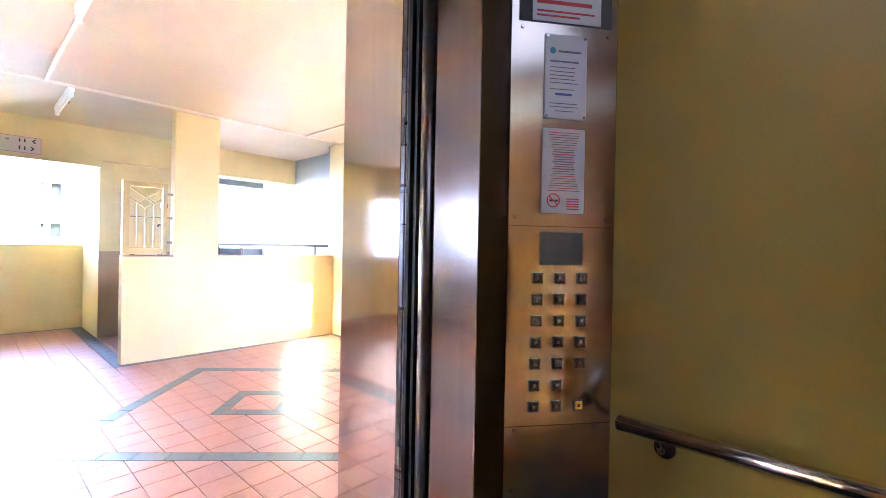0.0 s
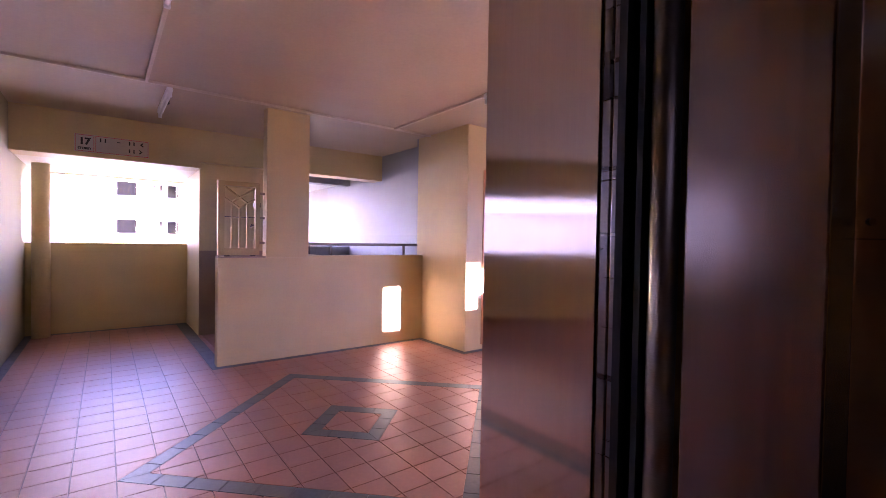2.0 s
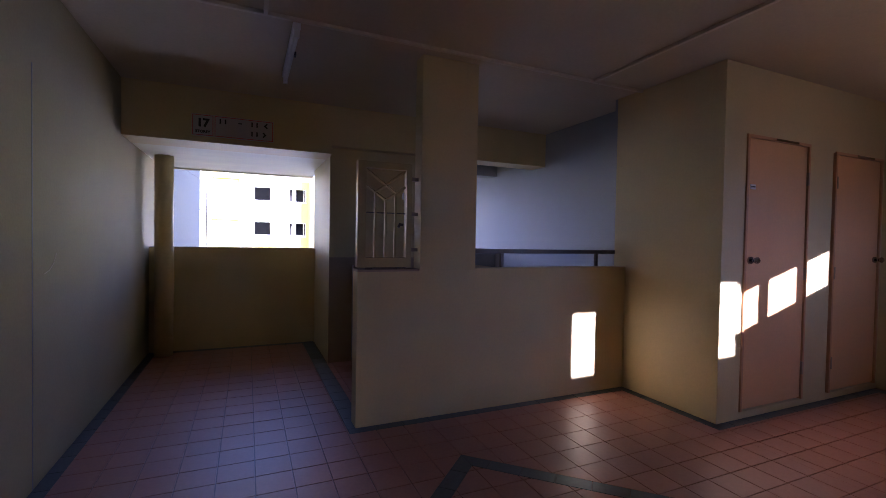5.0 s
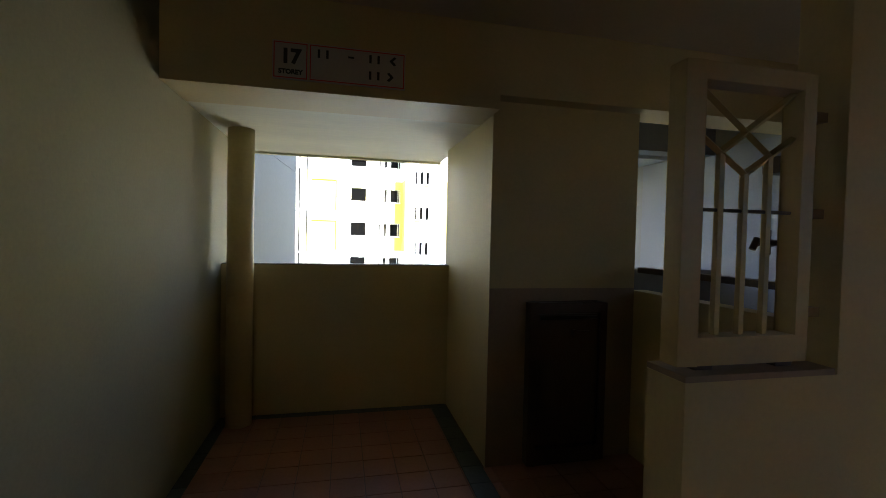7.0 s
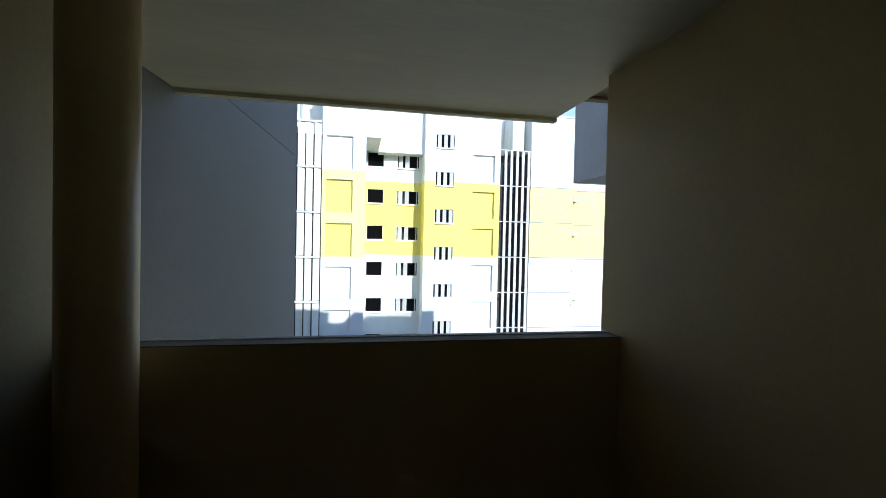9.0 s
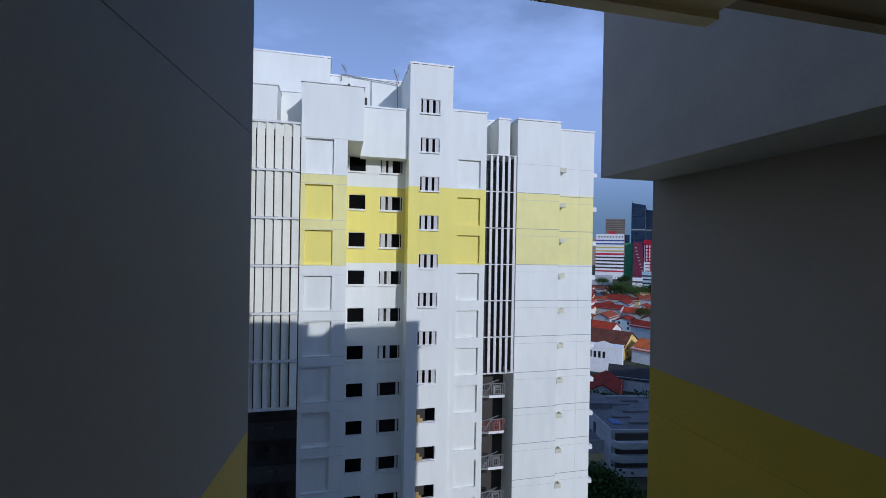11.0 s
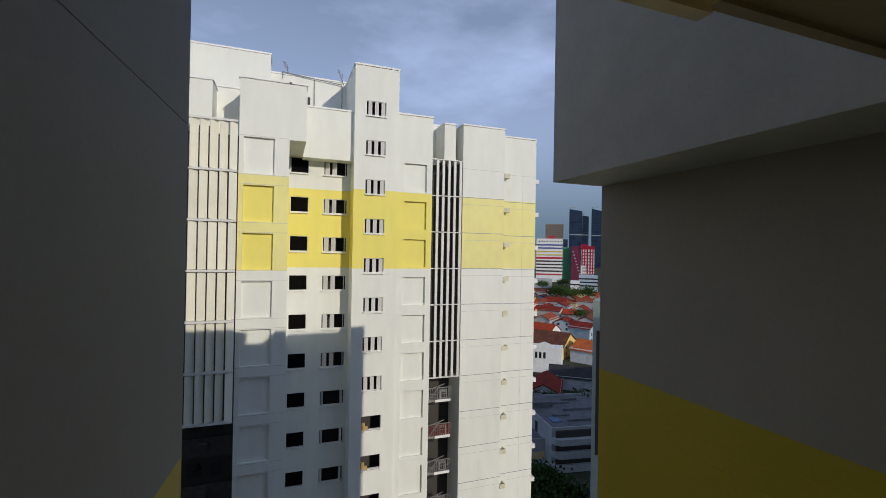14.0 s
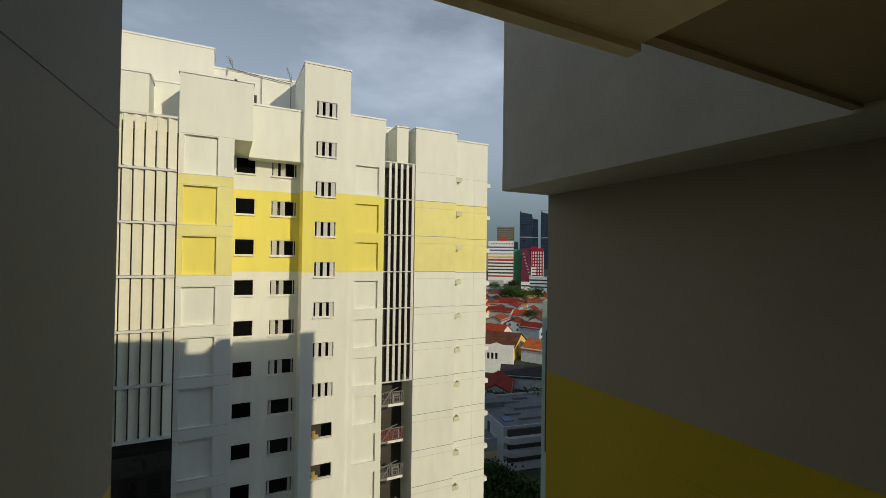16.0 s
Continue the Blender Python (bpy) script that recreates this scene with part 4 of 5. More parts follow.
holed(bm, -0.48, 0.48, -0.43, 0.43, -0.014, 0.014, [(-0.45, 0.45, -0.40, 0.40)])
bmesh.ops.rotate(bm, cent=(0, 0, 0), matrix=Matrix.Rotation(radians(90), 3, "X"), verts=bm.verts)
part("frame", bm, STEEL, cl_)
part("diffuser", boxed(-0.45, 0.45, -0.40, 0.40, 0.0, 0.01), glow("lamp_diffuser", (0.92, 0.95, 1.0), LIFT_GLOW), cl_, "glowing white diffuser")

# added area lamps standing in for skylight through the angled wall's two high openings
ch_at = Matrix.Translation(CORNER) @ Matrix.Rotation(math.atan2(ALONG.y, ALONG.x), 4, "Z")
for x, z, w, h in ((0.777, 1.74, 1.18, 0.34), (1.667, 1.825, 0.54, 1.0)):
    lamp = new("window_fill", bpy.data.lights.new("window_fill", "AREA"))
    lamp.data.shape, lamp.data.size, lamp.data.size_y = "RECTANGLE", w, h
    lamp.data.energy, lamp.data.color = WINDOW_FILL * w * h, (0.80, 0.88, 1.0)
    lamp.matrix_world = ch_at @ Matrix.Translation((x, 0.06, z)) @ Matrix.Rotation(radians(-90), 4, "X")

# ---- lobby things ----
# storey sign
sign = thing("storey_sign", boxed(-1.125, -0.457, BEAM_Y - 0.012, BEAM_Y - 0.001, 2.15, 2.34), material("aged_sign_face", (0.52, 0.48, 0.47), 0.45, grain=60, vary=0.03, bump=0.03), "off-white storey sign with red borders on the beam", "sign")
SF = BEAM_Y - 0.0145


def frame_lines(x0, x1, z0, z1, parent, mat, w=0.005):
    bm = bmesh.new()
    holed(bm, x0, x1, z0, z1, SF + 0.0005, SF + 0.003, [(x0 + w, x1 - w, z0 + w, z1 - w)])
    part("border", bm, mat, parent, "thin red border line")


frame_lines(-1.119, -0.957, 2.156, 2.334, sign, RED)
frame_lines(-0.945, -0.463, 2.156, 2.334, sign, RED)
part("divider", boxed(-0.953, -0.949, SF, SF + 0.003, 2.15, 2.34), CREAM, sign)
writing("numeral", "17", 0.098, sign, pose(-1.038, SF + 0.0015, 2.233, 90), INK, align="CENTER", bold=0.0045)
writing("lettering", "STOREY", 0.032, sign, pose(-1.038, SF + 0.0015, 2.178, 90), INK, align="CENTER", bold=0.0016)
for x0, x1, z in ((-0.915, -0.845, 2.272), (-0.755, -0.725, 2.286), (-0.655, -0.585, 2.272), (-0.655, -0.585, 2.188)):
    tall = 0.012 if x1 - x0 < 0.05 else 0.042
    if tall < 0.02:
        part("dash", boxed(x0, x1, SF, SF + 0.003, z, z + 0.009), INK, sign)
    else:
        for xa in (x0, x0 + 0.042):
            part("print_bar", boxed(xa + 0.008, xa + 0.02, SF, SF + 0.003, z, z + tall), INK, sign)
for z, way in ((2.272, -1), (2.188, 1)):
    bm = bmesh.new()
    for e in (-1, 1):
        q = [(0.012 * way, 0), (-0.012 * way, 0.024 * e), (-0.024 * way, 0.018 * e), (-0.006 * way, 0)]
        vs = [[bm.verts.new((-0.53 + a, SF + dy, z + 0.021 + b)) for a, b in q] for dy in (0, 0.003)]
        for f in (vs[0], vs[1][::-1]):
            bm.faces.new(f)
        for i in range(4):
            bm.faces.new((vs[0][i], vs[0][(i + 1) % 4], vs[1][(i + 1) % 4], vs[1][i]))
    bmesh.ops.recalc_face_normals(bm, faces=bm.faces)
    part("arrow", bm, INK, sign, "small black chevron")

# ceiling conduits and fluorescent battens
for a, b in (((LEFT_X, -0.145), (2.42, -0.135)), ((-0.586, -0.145), (-0.586, -1.9)), ((1.853, -0.14), (1.845, -1.72))):
    d = (Vector((*b, 0)) - Vector((*a, 0))).normalized() * 1
    nrm = Vector((-d.y, d.x, 0)) * 0.012
    bm = bmesh.new()
    z0, z1 = CEIL_Z - 0.02, CEIL_Z - 0.0005
    prism(bm, [(a[0] - nrm.x, a[1] - nrm.y), (b[0] - nrm.x, b[1] - nrm.y), (b[0] + nrm.x, b[1] + nrm.y), (a[0] + nrm.x, a[1] + nrm.y)], z0, z1)
    thing("conduit", bm, CONDUIT, "surface-run cream electrical trunking on the ceiling", "conduit", kind="structure")


def batten(x, y0, y1, label):
    b_ = base("fluorescent_lamp", x, (y0 + y1) / 2, CEIL_Z, label, "lamp", "ceiling lamps")
    h = (y1 - y0) / 2
    bm = bmesh.new()
    prism(bm, [(-0.022, -h), (0.022, -h), (0.022, h), (-0.022, h)], -0.045, -0.001)
    part("housing", bm, LAMPWHITE, b_, bevel=0.004)
    bm = bmesh.new()
    rod(bm, (0, -h + 0.03, -0.075), (0, h - 0.03, -0.075), 0.013, 14)
    part("tube", bm, LAMPWHITE, b_, "unlit white fluorescent tube")
    for e in (-1, 1):
        part("socket", boxed(-0.016, 0.016, e * (h - 0.02) - 0.012, e * (h - 0.02) + 0.012, -0.095, -0.044), LAMPWHITE, b_, bevel=0.003)
    part("starter", boxed(0.016, 0.03, -0.1, -0.06, -0.07, -0.045), DARKMETAL, b_)


batten(1.84, -2.39, -1.72, "unlit white fluorescent batten on the lobby ceiling")
batten(-0.41, -0.11, 0.80, "unlit white fluorescent batten on the lobby ceiling")
batten(-0.60, -3.1, -1.84, "unlit white fluorescent batten on the lobby ceiling")

# small steel ventilator grille set on the low wall beside the column
gr = base("metal_grille", 0.0, 0.06, 1.066, "cream painted metal grille panel with diamond bars", "grille")
GRILLEPAINT = material("cream_gloss_enamel", (0.50, 0.37, 0.16), 0.45, grain=60, vary=0.04, bump=0.05)
bm = bmesh.new()
holed(bm, 0.003, 0.387, 0.012, 0.734, -0.028, 0.028, [(0.058, 0.348, 0.08, 0.69)])
part("frame", bm, GRILLEPAINT, gr, "", 0.002)
for a, b in (((0.058, 0.688), (0.276, 0.529)), ((0.348, 0.688), (0.130, 0.529)), ((0.058, 0.575), (0.203, 0.479)), ((0.348, 0.575), (0.203, 0.479))):
    bm = bmesh.new()
    rod(bm, (a[0], 0, a[1]), (b[0], 0, b[1]), 0.0095, 4)
    part("diamond_bar", bm, GRILLEPAINT, gr)
for x, top in ((0.131, 0.528), (0.203, 0.479), (0.275, 0.528)):
    part("bar", boxed(x - 0.0075, x + 0.0075, -0.0075, 0.0075, 0.08, top), GRILLEPAINT, gr, bevel=0.0015)
bm = bmesh.new()
rod(bm, (0.05, 0, 0.387), (0.352, 0, 0.387), 0.005, 6)
part("cross_bar", bm, RAIL, gr, "thin dark cross bar")
for z in (0.634, 0.387, 0.134):
    part("hinge_lug", boxed(0.387, 0.44, -0.015, 0.015, z - 0.012, z + 0.012), WAINSCOT, gr)
for x in (0.06, 0.30):
    part("foot", boxed(x, x + 0.05, -0.02, 0.02, 0.0, 0.014), HOPPER, gr)

bm = bmesh.new()
box(bm, 0.352, 0.408, 0.026, 0.085, 0.497, 0.541)
part("latch", bm, HOPPER, gr, "dark metal latch case", 0.003)
bm = bmesh.new()
rod(bm, (0.395, 0.08, 0.310), (0.338, 0.08, 0.312), 0.010, 8)
rod(bm, (0.340, 0.08, 0.322), (0.324, 0.08, 0.292), 0.009, 8)
rod(bm, (0.375, 0.08, 0.345), (0.375, 0.08, 0.278), 0.008, 8)
rod(bm, (0.38, 0.08, 0.311), (0.38, 0.026, 0.311), 0.008, 8)
part("latch_hook", bm, HOPPER, gr, "dark latch hook")

# flat handrail round the landing
rl = base("handrail", 0.9, 0.1, 1.066, "flat dull metal handrail above the low walls", "handrail")
bm = bmesh.new()
box(bm, 0.03, 1.478, 0.02, 0.07, 0.108, 0.142)
box(bm, 0.18, 0.24, 0.07, 1.54, 0.108, 0.142)
part("rail", bm, RAIL, rl, bevel=0.004)
for x, y in ((0.30, 0.045), (1.28, 0.045), (0.21, 0.5), (0.21, 1.2)):
    part("post", boxed(x - 0.012, x + 0.012, y - 0.012, y + 0.012, -0.005, 0.11), RAIL, rl)
# round service pipe in the corner of the bay
bm = bmesh.new()
rod(bm, (-1.475, 2.53, 0), (-1.475, 2.53, 2.10), 0.088, 28)
thing("downpipe", bm, PIPE, "thick cream painted service pipe beside the parapet", "pipe")

# refuse chute hopper in the alcove
ch = base("chute_hopper", 0.575, 1.634, 0.0, "dark brown metal refuse chute hopper", "refuse chute")
bm = bmesh.new()
holed(bm, -0.258, 0.252, 0.02, 0.995, -0.07, 0.0, [(-0.21, 0.205, 0.12, 0.93)])
part("frame", bm, HOPPER, ch, bevel=0.006)
part("flap", boxed(-0.205, 0.20, -0.055, -0.01, 0.13, 0.925), HOPPER, ch, "dark metal flap", 0.008)
bm = bmesh.new()
rod(bm, (-0.19, -0.062, 0.905), (0.185, -0.062, 0.905), 0.012, 12)
part("hinge_rod", bm, DARKMETAL, ch, "worn shiny hinge rod")
bm = bmesh.new()
box(bm, 0.02, 0.13, -0.075, -0.055, 0.80, 0.825)
box(bm, 0.02, 0.035, -0.09, -0.055, 0.79, 0.835)
part("handle", bm, HOPPER, ch)
# riser closet doors
def closet_door(x0, x1, z0, z1, knob_left, label):
    d_ = base("closet_door", x0, FACE_Y, z0, label, "door", "riser closet doors")
    w, h = x1 - x0, z1 - z0
    bm = bmesh.new()
    box(bm, 0, 0.022, -0.012, 0.10, 0, h)
    box(bm, w - 0.022, w, -0.012, 0.10, 0, h)
    box(bm, 0.022, w - 0.022, -0.012, 0.10, h - 0.022, h)
    part("door_frame", bm, DOORFRAME, d_, "orange-brown painted frame", 0.002)
    part("leaf", boxed(0.024, w - 0.024, 0.002, 0.045, 0.012, h - 0.024), DOORPINK, d_, "salmon painted flush leaf", 0.002)
    kx = 0.075 if knob_left else w - 0.075
    bm = bmesh.new()
    rod(bm, (kx, 0.002, 1.11), (kx, -0.012, 1.11), 0.026, 18)
    rod(bm, (kx, -0.012, 1.11), (kx, -0.04, 1.11), 0.011, 12)
    rod(bm, (kx, -0.035, 1.11), (kx, -0.055, 1.11), 0.018, 16, r2=0.026)
    rod(bm, (kx, -0.055, 1.11), (kx, -0.066, 1.11), 0.026, 16, r2=0.016)
    part("knob", bm, STEEL, d_, "round steel door knob")
    hx = w - 0.022 if knob_left else 0.022
    for z in (0.25, 1.0, 1.75):
        part("hinge", boxed(hx - 0.008, hx + 0.008, -0.016, 0.0, z - 0.05, z + 0.05), WAINSCOT, d_)
    part("top_vent", boxed(w * 0.42, w * 0.78, -0.016, -0.011, h - 0.018, h - 0.004), STEEL, d_, "small metal plate over the door")
    return d_


d1 = closet_door(2.62, 3.40, 0.055, 2.08, True, "closed salmon riser closet door with steel knob")
part("label_plate", boxed(0.055, 0.115, -0.003, 0.002, 1.63, 1.665), WHITEPAINT, d1)
part("label_bar", boxed(0.062, 0.108, -0.004, -0.003, 1.643, 1.652), INK, d1)
closet_door(3.765, 4.515, 0.055, 2.06, False, "closed salmon riser closet door with steel knob")

# entrance gate of the flat, with the dark timber door behind it
GX, GY0, GY1, GZ0, GZ1 = 4.555, -1.012, -2.064, 0.085, 2.03
gate = base("metal_gate", GX, GY0, 0, "tan enamelled metal security gate with many bars", "gate")


def gbar(name, u0, u1, v0, v1, t=0.02, dx=0.0, mat=GATE, label=""):
    """A gate bar from shares of the gate's width (u) and height from the top (v)."""
    w, h = GY0 - GY1, GZ1 - GZ0
    ya, yb = -u0 * w, -u1 * w
    za, zb = GZ1 - v0 * h, GZ1 - v1 * h
    if abs(u0 - u1) < 1e-6:
        ya, yb = ya + t / 2, ya - t / 2
    if abs(v0 - v1) < 1e-6:
        za, zb = za + t / 2, za - t / 2
    part(name, boxed(-0.012 + dx, 0.012 + dx, yb, ya, zb, za), mat, gate, label)


part("gate_frame", boxed(-0.02, 0.06, 0.0, 0.03, GZ0 - 0.02, GZ1 + 0.03), GATE, gate)
part("gate_frame", boxed(-0.02, 0.06, GY1 - GY0 - 0.03, GY1 - GY0, GZ0 - 0.02, GZ1 + 0.03), GATE, gate)
part("gate_frame", boxed(-0.02, 0.06, GY1 - GY0, 0.0, GZ1, GZ1 + 0.03), GATE, gate)
for u, t in ((0.015, 0.03), (0.11, 0.018), (0.205, 0.045), (0.32, 0.022), (0.715, 0.03), (0.75, 0.03), (0.86, 0.018), (0.985, 0.03)):
    gbar("stile", u, u, 0, 1, t)
gbar("rail", 0, 1, 0.008, 0.008, 0.03)
gbar("rail", 0, 1, 0.992, 0.992, 0.03)
for v in (0.12, 0.17, 0.23, 0.29, 0.345, 0.40, 0.46, 0.56, 0.615, 0.67, 0.73, 0.785, 0.84, 0.89):
    gbar("bar", 0.32, 0.715, v, v, 0.014)
for a, b, n in ((0.0, 0.12, 5), (0.46, 0.56, 4), (0.89, 1.0, 5)):
    for i in range(1, n):
        u = 0.32 + (0.715 - 0.32) * i / n
        gbar("bar", u, u, a, b, 0.016)
for v in (0.05, 0.10, 0.20, 0.32, 0.43, 0.48, 0.54, 0.65, 0.76, 0.86, 0.92, 0.96):
    gbar("bar", 0.015, 0.11, v, v, 0.012)
for v in (0.10, 0.46, 0.54, 0.90):
    gbar("bar", 0.11, 0.32, v, v, 0.012)
for v in (0.28, 0.42, 0.53, 0.60, 0.67, 0.78, 0.88, 0.95, 0.91):
    gbar("bar", 0.86, 0.985, v, v, 0.012)
for v in (0.155, 0.53, 0.66, 0.88):
    gbar("bar", 0.75, 0.86, v, v, 0.012)
part("lock_box", boxed(-0.04, 0.02, -0.31, -0.25, 0.98, 1.16), WHITEPAINT, gate, "pale lock box", 0.004)
part("keyhole", boxed(-0.043, -0.039, -0.29, -0.27, 1.04, 1.08), DARKMETAL, gate)
pl = thing("gate_plate", boxed(4.52, 4.53, -2.03, -1.79, 1.90, 2.02), WHITEPAINT, "white printed plate on the entrance gate", "sign")
pl2 = thing("gate_plate", boxed(4.52, 4.53, -2.03, -1.79, 1.765, 1.885), WHITEPAINT, "white printed plate on the entrance gate", "sign")
part("print_bar", boxed(4.517, 4.52, -1.98, -1.85, 1.94, 1.985), INK, pl)
part("print_bar", boxed(4.517, 4.52, -1.97, -1.86, 1.80, 1.85), INK, pl2)
thing("gate_kerb", boxed(4.50, 4.72, -2.08, -0.985, 0.0, 0.075), KERB, "salmon tiled kerb under the gate", "kerb", kind="structure", bevel=0.004)
TIMBER = material("dark_red_timber", (0.04, 0.015, 0.011), 0.4, grain=20, vary=0.2, stretch=(1, 1, 0.1), bump=0.05)
dr = thing("timber_door", boxed(4.70, 4.75, -2.08, -0.92, 0.075, 2.05), TIMBER, "dark red timber door behind the gate", "door")
for y0 in (-1.95, -1.45):
    for z0, z1 in ((0.25, 0.95), (1.1, 1.9)):
        part("door_panel", boxed(4.69, 4.7, y0, y0 + 0.38, z0, z1), TIMBER, dr, bevel=0.003)
sb = thing("bell_switch", boxed(4.53, 4.558, -2.24, -2.165, 1.385, 1.465), PIPE, "small beige doorbell switch on the wall", "switch", bevel=0.003)
part("rocker", boxed(4.525, 4.531, -2.22, -2.185, 1.405, 1.445), LAMPWHITE, sb)

# window frames in the chamfered wall
wf = thing("window_1", boxed(0.17, 1.38, 0.05, 0.07, 1.545, 1.56), GREYMET, "grey metal framed slot window", "window", kind="structure", at=ch_at)
part("window_frame", boxed(0.17, 1.38, 0.05, 0.07, 1.87, 1.93), GREYMET, wf)
for s0, s1 in ((0.17, 0.215), (0.55, 0.665), (1.04, 1.155)):
    part("mullion", boxed(s0, s1, 0.045, 0.075, 1.56, 1.87), GREYMET, wf)

# seam and scuff on the long wall
WL = bpy.data.objects["wall_left"]
part("joint_strip", boxed(LEFT_X, LEFT_X + 0.002, -0.135, -0.129, 0.0, 2.1), JOINT, WL, "thin dark vertical joint")
bm = bmesh.new()
for (ya, za), (yb, zb) in (((0.0, 1.06), (0.07, 1.075)), ((0.07, 1.075), (0.13, 1.11)), ((0.13, 1.11), (0.17, 1.165))):
    rod(bm, (LEFT_X, ya, za), (LEFT_X, yb, zb), 0.003, 5)
part("scuff_mark", bm, CEIL, WL, "pale curved scuff")

# ---- town below and beyond ----
thing("ground", boxed(-3000, 3000, -3000, 4500, GROUND_Z - 1, GROUND_Z), material("town_ground", (0.07, 0.075, 0.05), 0.95, spec=0.05, grain=0.3, vary=0.3, stain=0.35, stain_size=40, bump=0), "town ground far below", "ground", kind="structure")
ROOFS = [material("roof_tile_" + n, c, 0.95, grain=1.5, vary=0.2, stain=0.25, stain_size=3, bump=0, spec=0.08) for n, c in
         (("red", (0.42, 0.065, 0.032)), ("dark_red", (0.24, 0.038, 0.026)), ("brown", (0.15, 0.06, 0.04)), ("dull", (0.31, 0.08, 0.042)), ("orange", (0.52, 0.13, 0.042)))]
PLASTERS = [material("plaster_" + n, c, 0.9, grain=1, stain=0.12, stain_size=4, bump=0, spec=0.1) for n, c in
            (("white", (0.76, 0.76, 0.75)), ("cream", (0.74, 0.58, 0.32)), ("blue", (0.40, 0.50, 0.58)), ("grey", (0.45, 0.46, 0.47)))]
SLATE = material("grey_flat_roof", (0.16, 0.165, 0.175), 0.95, grain=0.8, vary=0.12, stain=0.2, stain_size=3, bump=0, spec=0.1)
LEAF = material("tree_leaves", (0.045, 0.08, 0.022), 0.9, spec=0.1, grain=1.2, vary=0.5, stain=0.25, stain_size=3, bump=0, random_tone=0.3)
LIMEWASH = material("bright_white_limewash", (0.82, 0.82, 0.81), 0.8, grain=1, stain=0.05, stain_size=3, bump=0)
BARK = material("tree_bark", (0.12, 0.09, 0.06), 0.9, bump=0)
EYE_P = Vector((-0.85, 2.5, 0))


def away(deg, d):
    """A place on the ground at a bearing from the bay (degrees to the right of the corridor) and a distance."""
    a = radians(deg)
    return EYE_P.x + d * math.sin(a), EYE_P.y + d * math.cos(a)


def house(x, y, w, l, h, rise, rz, roof, wall, rng):
    o = base("house", x, y, GROUND_Z, rng.choice(["small terrace house with tiled gable roof", "low shophouse with pitched tiled roof"]), "house", "terrace houses", rz=rz)
    part("wall", boxed(-w / 2, w / 2, -l / 2, l / 2, 0, h), wall, o)
    bm = bmesh.new()
    ov = 0.5
    xs, ys = w / 2 + ov, l / 2 + ov
    pts = [(-xs, h - 0.3), (0, h + rise), (xs, h - 0.3), (xs, h - 0.6), (0, h + rise - 0.35), (-xs, h - 0.6)]
    fr, bk = [bm.verts.new((a, -ys, b)) for a, b in pts], [bm.verts.new((a, ys, b)) for a, b in pts]
    for i in range(6):
        bm.faces.new((fr[i], fr[(i + 1) % 6], bk[(i + 1) % 6], bk[i]))
    bm.faces.new((fr[0], fr[5], fr[4], fr[1]))
    bm.faces.new((fr[1], fr[4], fr[3], fr[2]))
    bm.faces.new((bk[0], bk[1], bk[4], bk[5]))
    bm.faces.new((bk[1], bk[2], bk[3], bk[4]))
    bmesh.ops.recalc_face_normals(bm, faces=bm.faces)
    part("roof", bm, roof, o)
    for e in (-1, 1):
        bm = bmesh.new()
        v = [bm.verts.new(p) for p in ((-w / 2, e * l / 2, h), (w / 2, e * l / 2, h), (0, e * l / 2, h + rise - 0.5))]
        v2 = [bm.verts.new((p.co.x, p.co.y - e * 0.3, p.co.z)) for p in v]
        bm.faces.new(v)
        bm.faces.new(v2[::-1])
        for i in range(3):
            bm.faces.new((v[i], v[(i + 1) % 3], v2[(i + 1) % 3], v2[i]))
        bmesh.ops.recalc_face_normals(bm, faces=bm.faces)
        part("gable", bm, wall, o)
    for e in (-1, 1):
        bm = bmesh.new()
        v = [[bm.verts.new((e * (w / 2 - 0.15) + q, a, b)) for a, b in ((-l / 2 - 0.6, h - 0.6), (l / 2 + 0.6, h - 0.6), (l / 2 + 0.6, h + 0.25), (-l / 2 - 0.6, h + 0.25))] for q in (-0.14, 0.14)]
        bm.faces.new(v[0][::-1])
        bm.faces.new(v[1])
        for i in range(4):
            bm.faces.new((v[0][i], v[0][(i + 1) % 4], v[1][(i + 1) % 4], v[1][i]))
        if rng.random() < 0.3:
            part("party_wall", bm, wall, o)
        else:
            bm.free()
        for i in range(2):
            for zz in (1.2, 4.0):
                if zz + 1.5 < h:
                    bm = bmesh.new()
                    xx = -w / 4 + i * w / 2
                    box(bm, xx - 0.6, xx + 0.6, e * l / 2 - 0.05, e * l / 2 + 0.05, zz, zz + 1.4)
                    part("window", bm, GLASSY, o)
    return o


rng = random.Random(7)
BLACKROOF = material("dark_metal_roof", (0.05, 0.05, 0.052), 0.9, spec=0.1, grain=0.8, vary=0.15, stain=0.2, stain_size=3, bump=0)
OCHRE = material("ochre_plaster", (0.78, 0.56, 0.20), 0.9, spec=0.1, grain=1, stain=0.1, stain_size=4, bump=0)
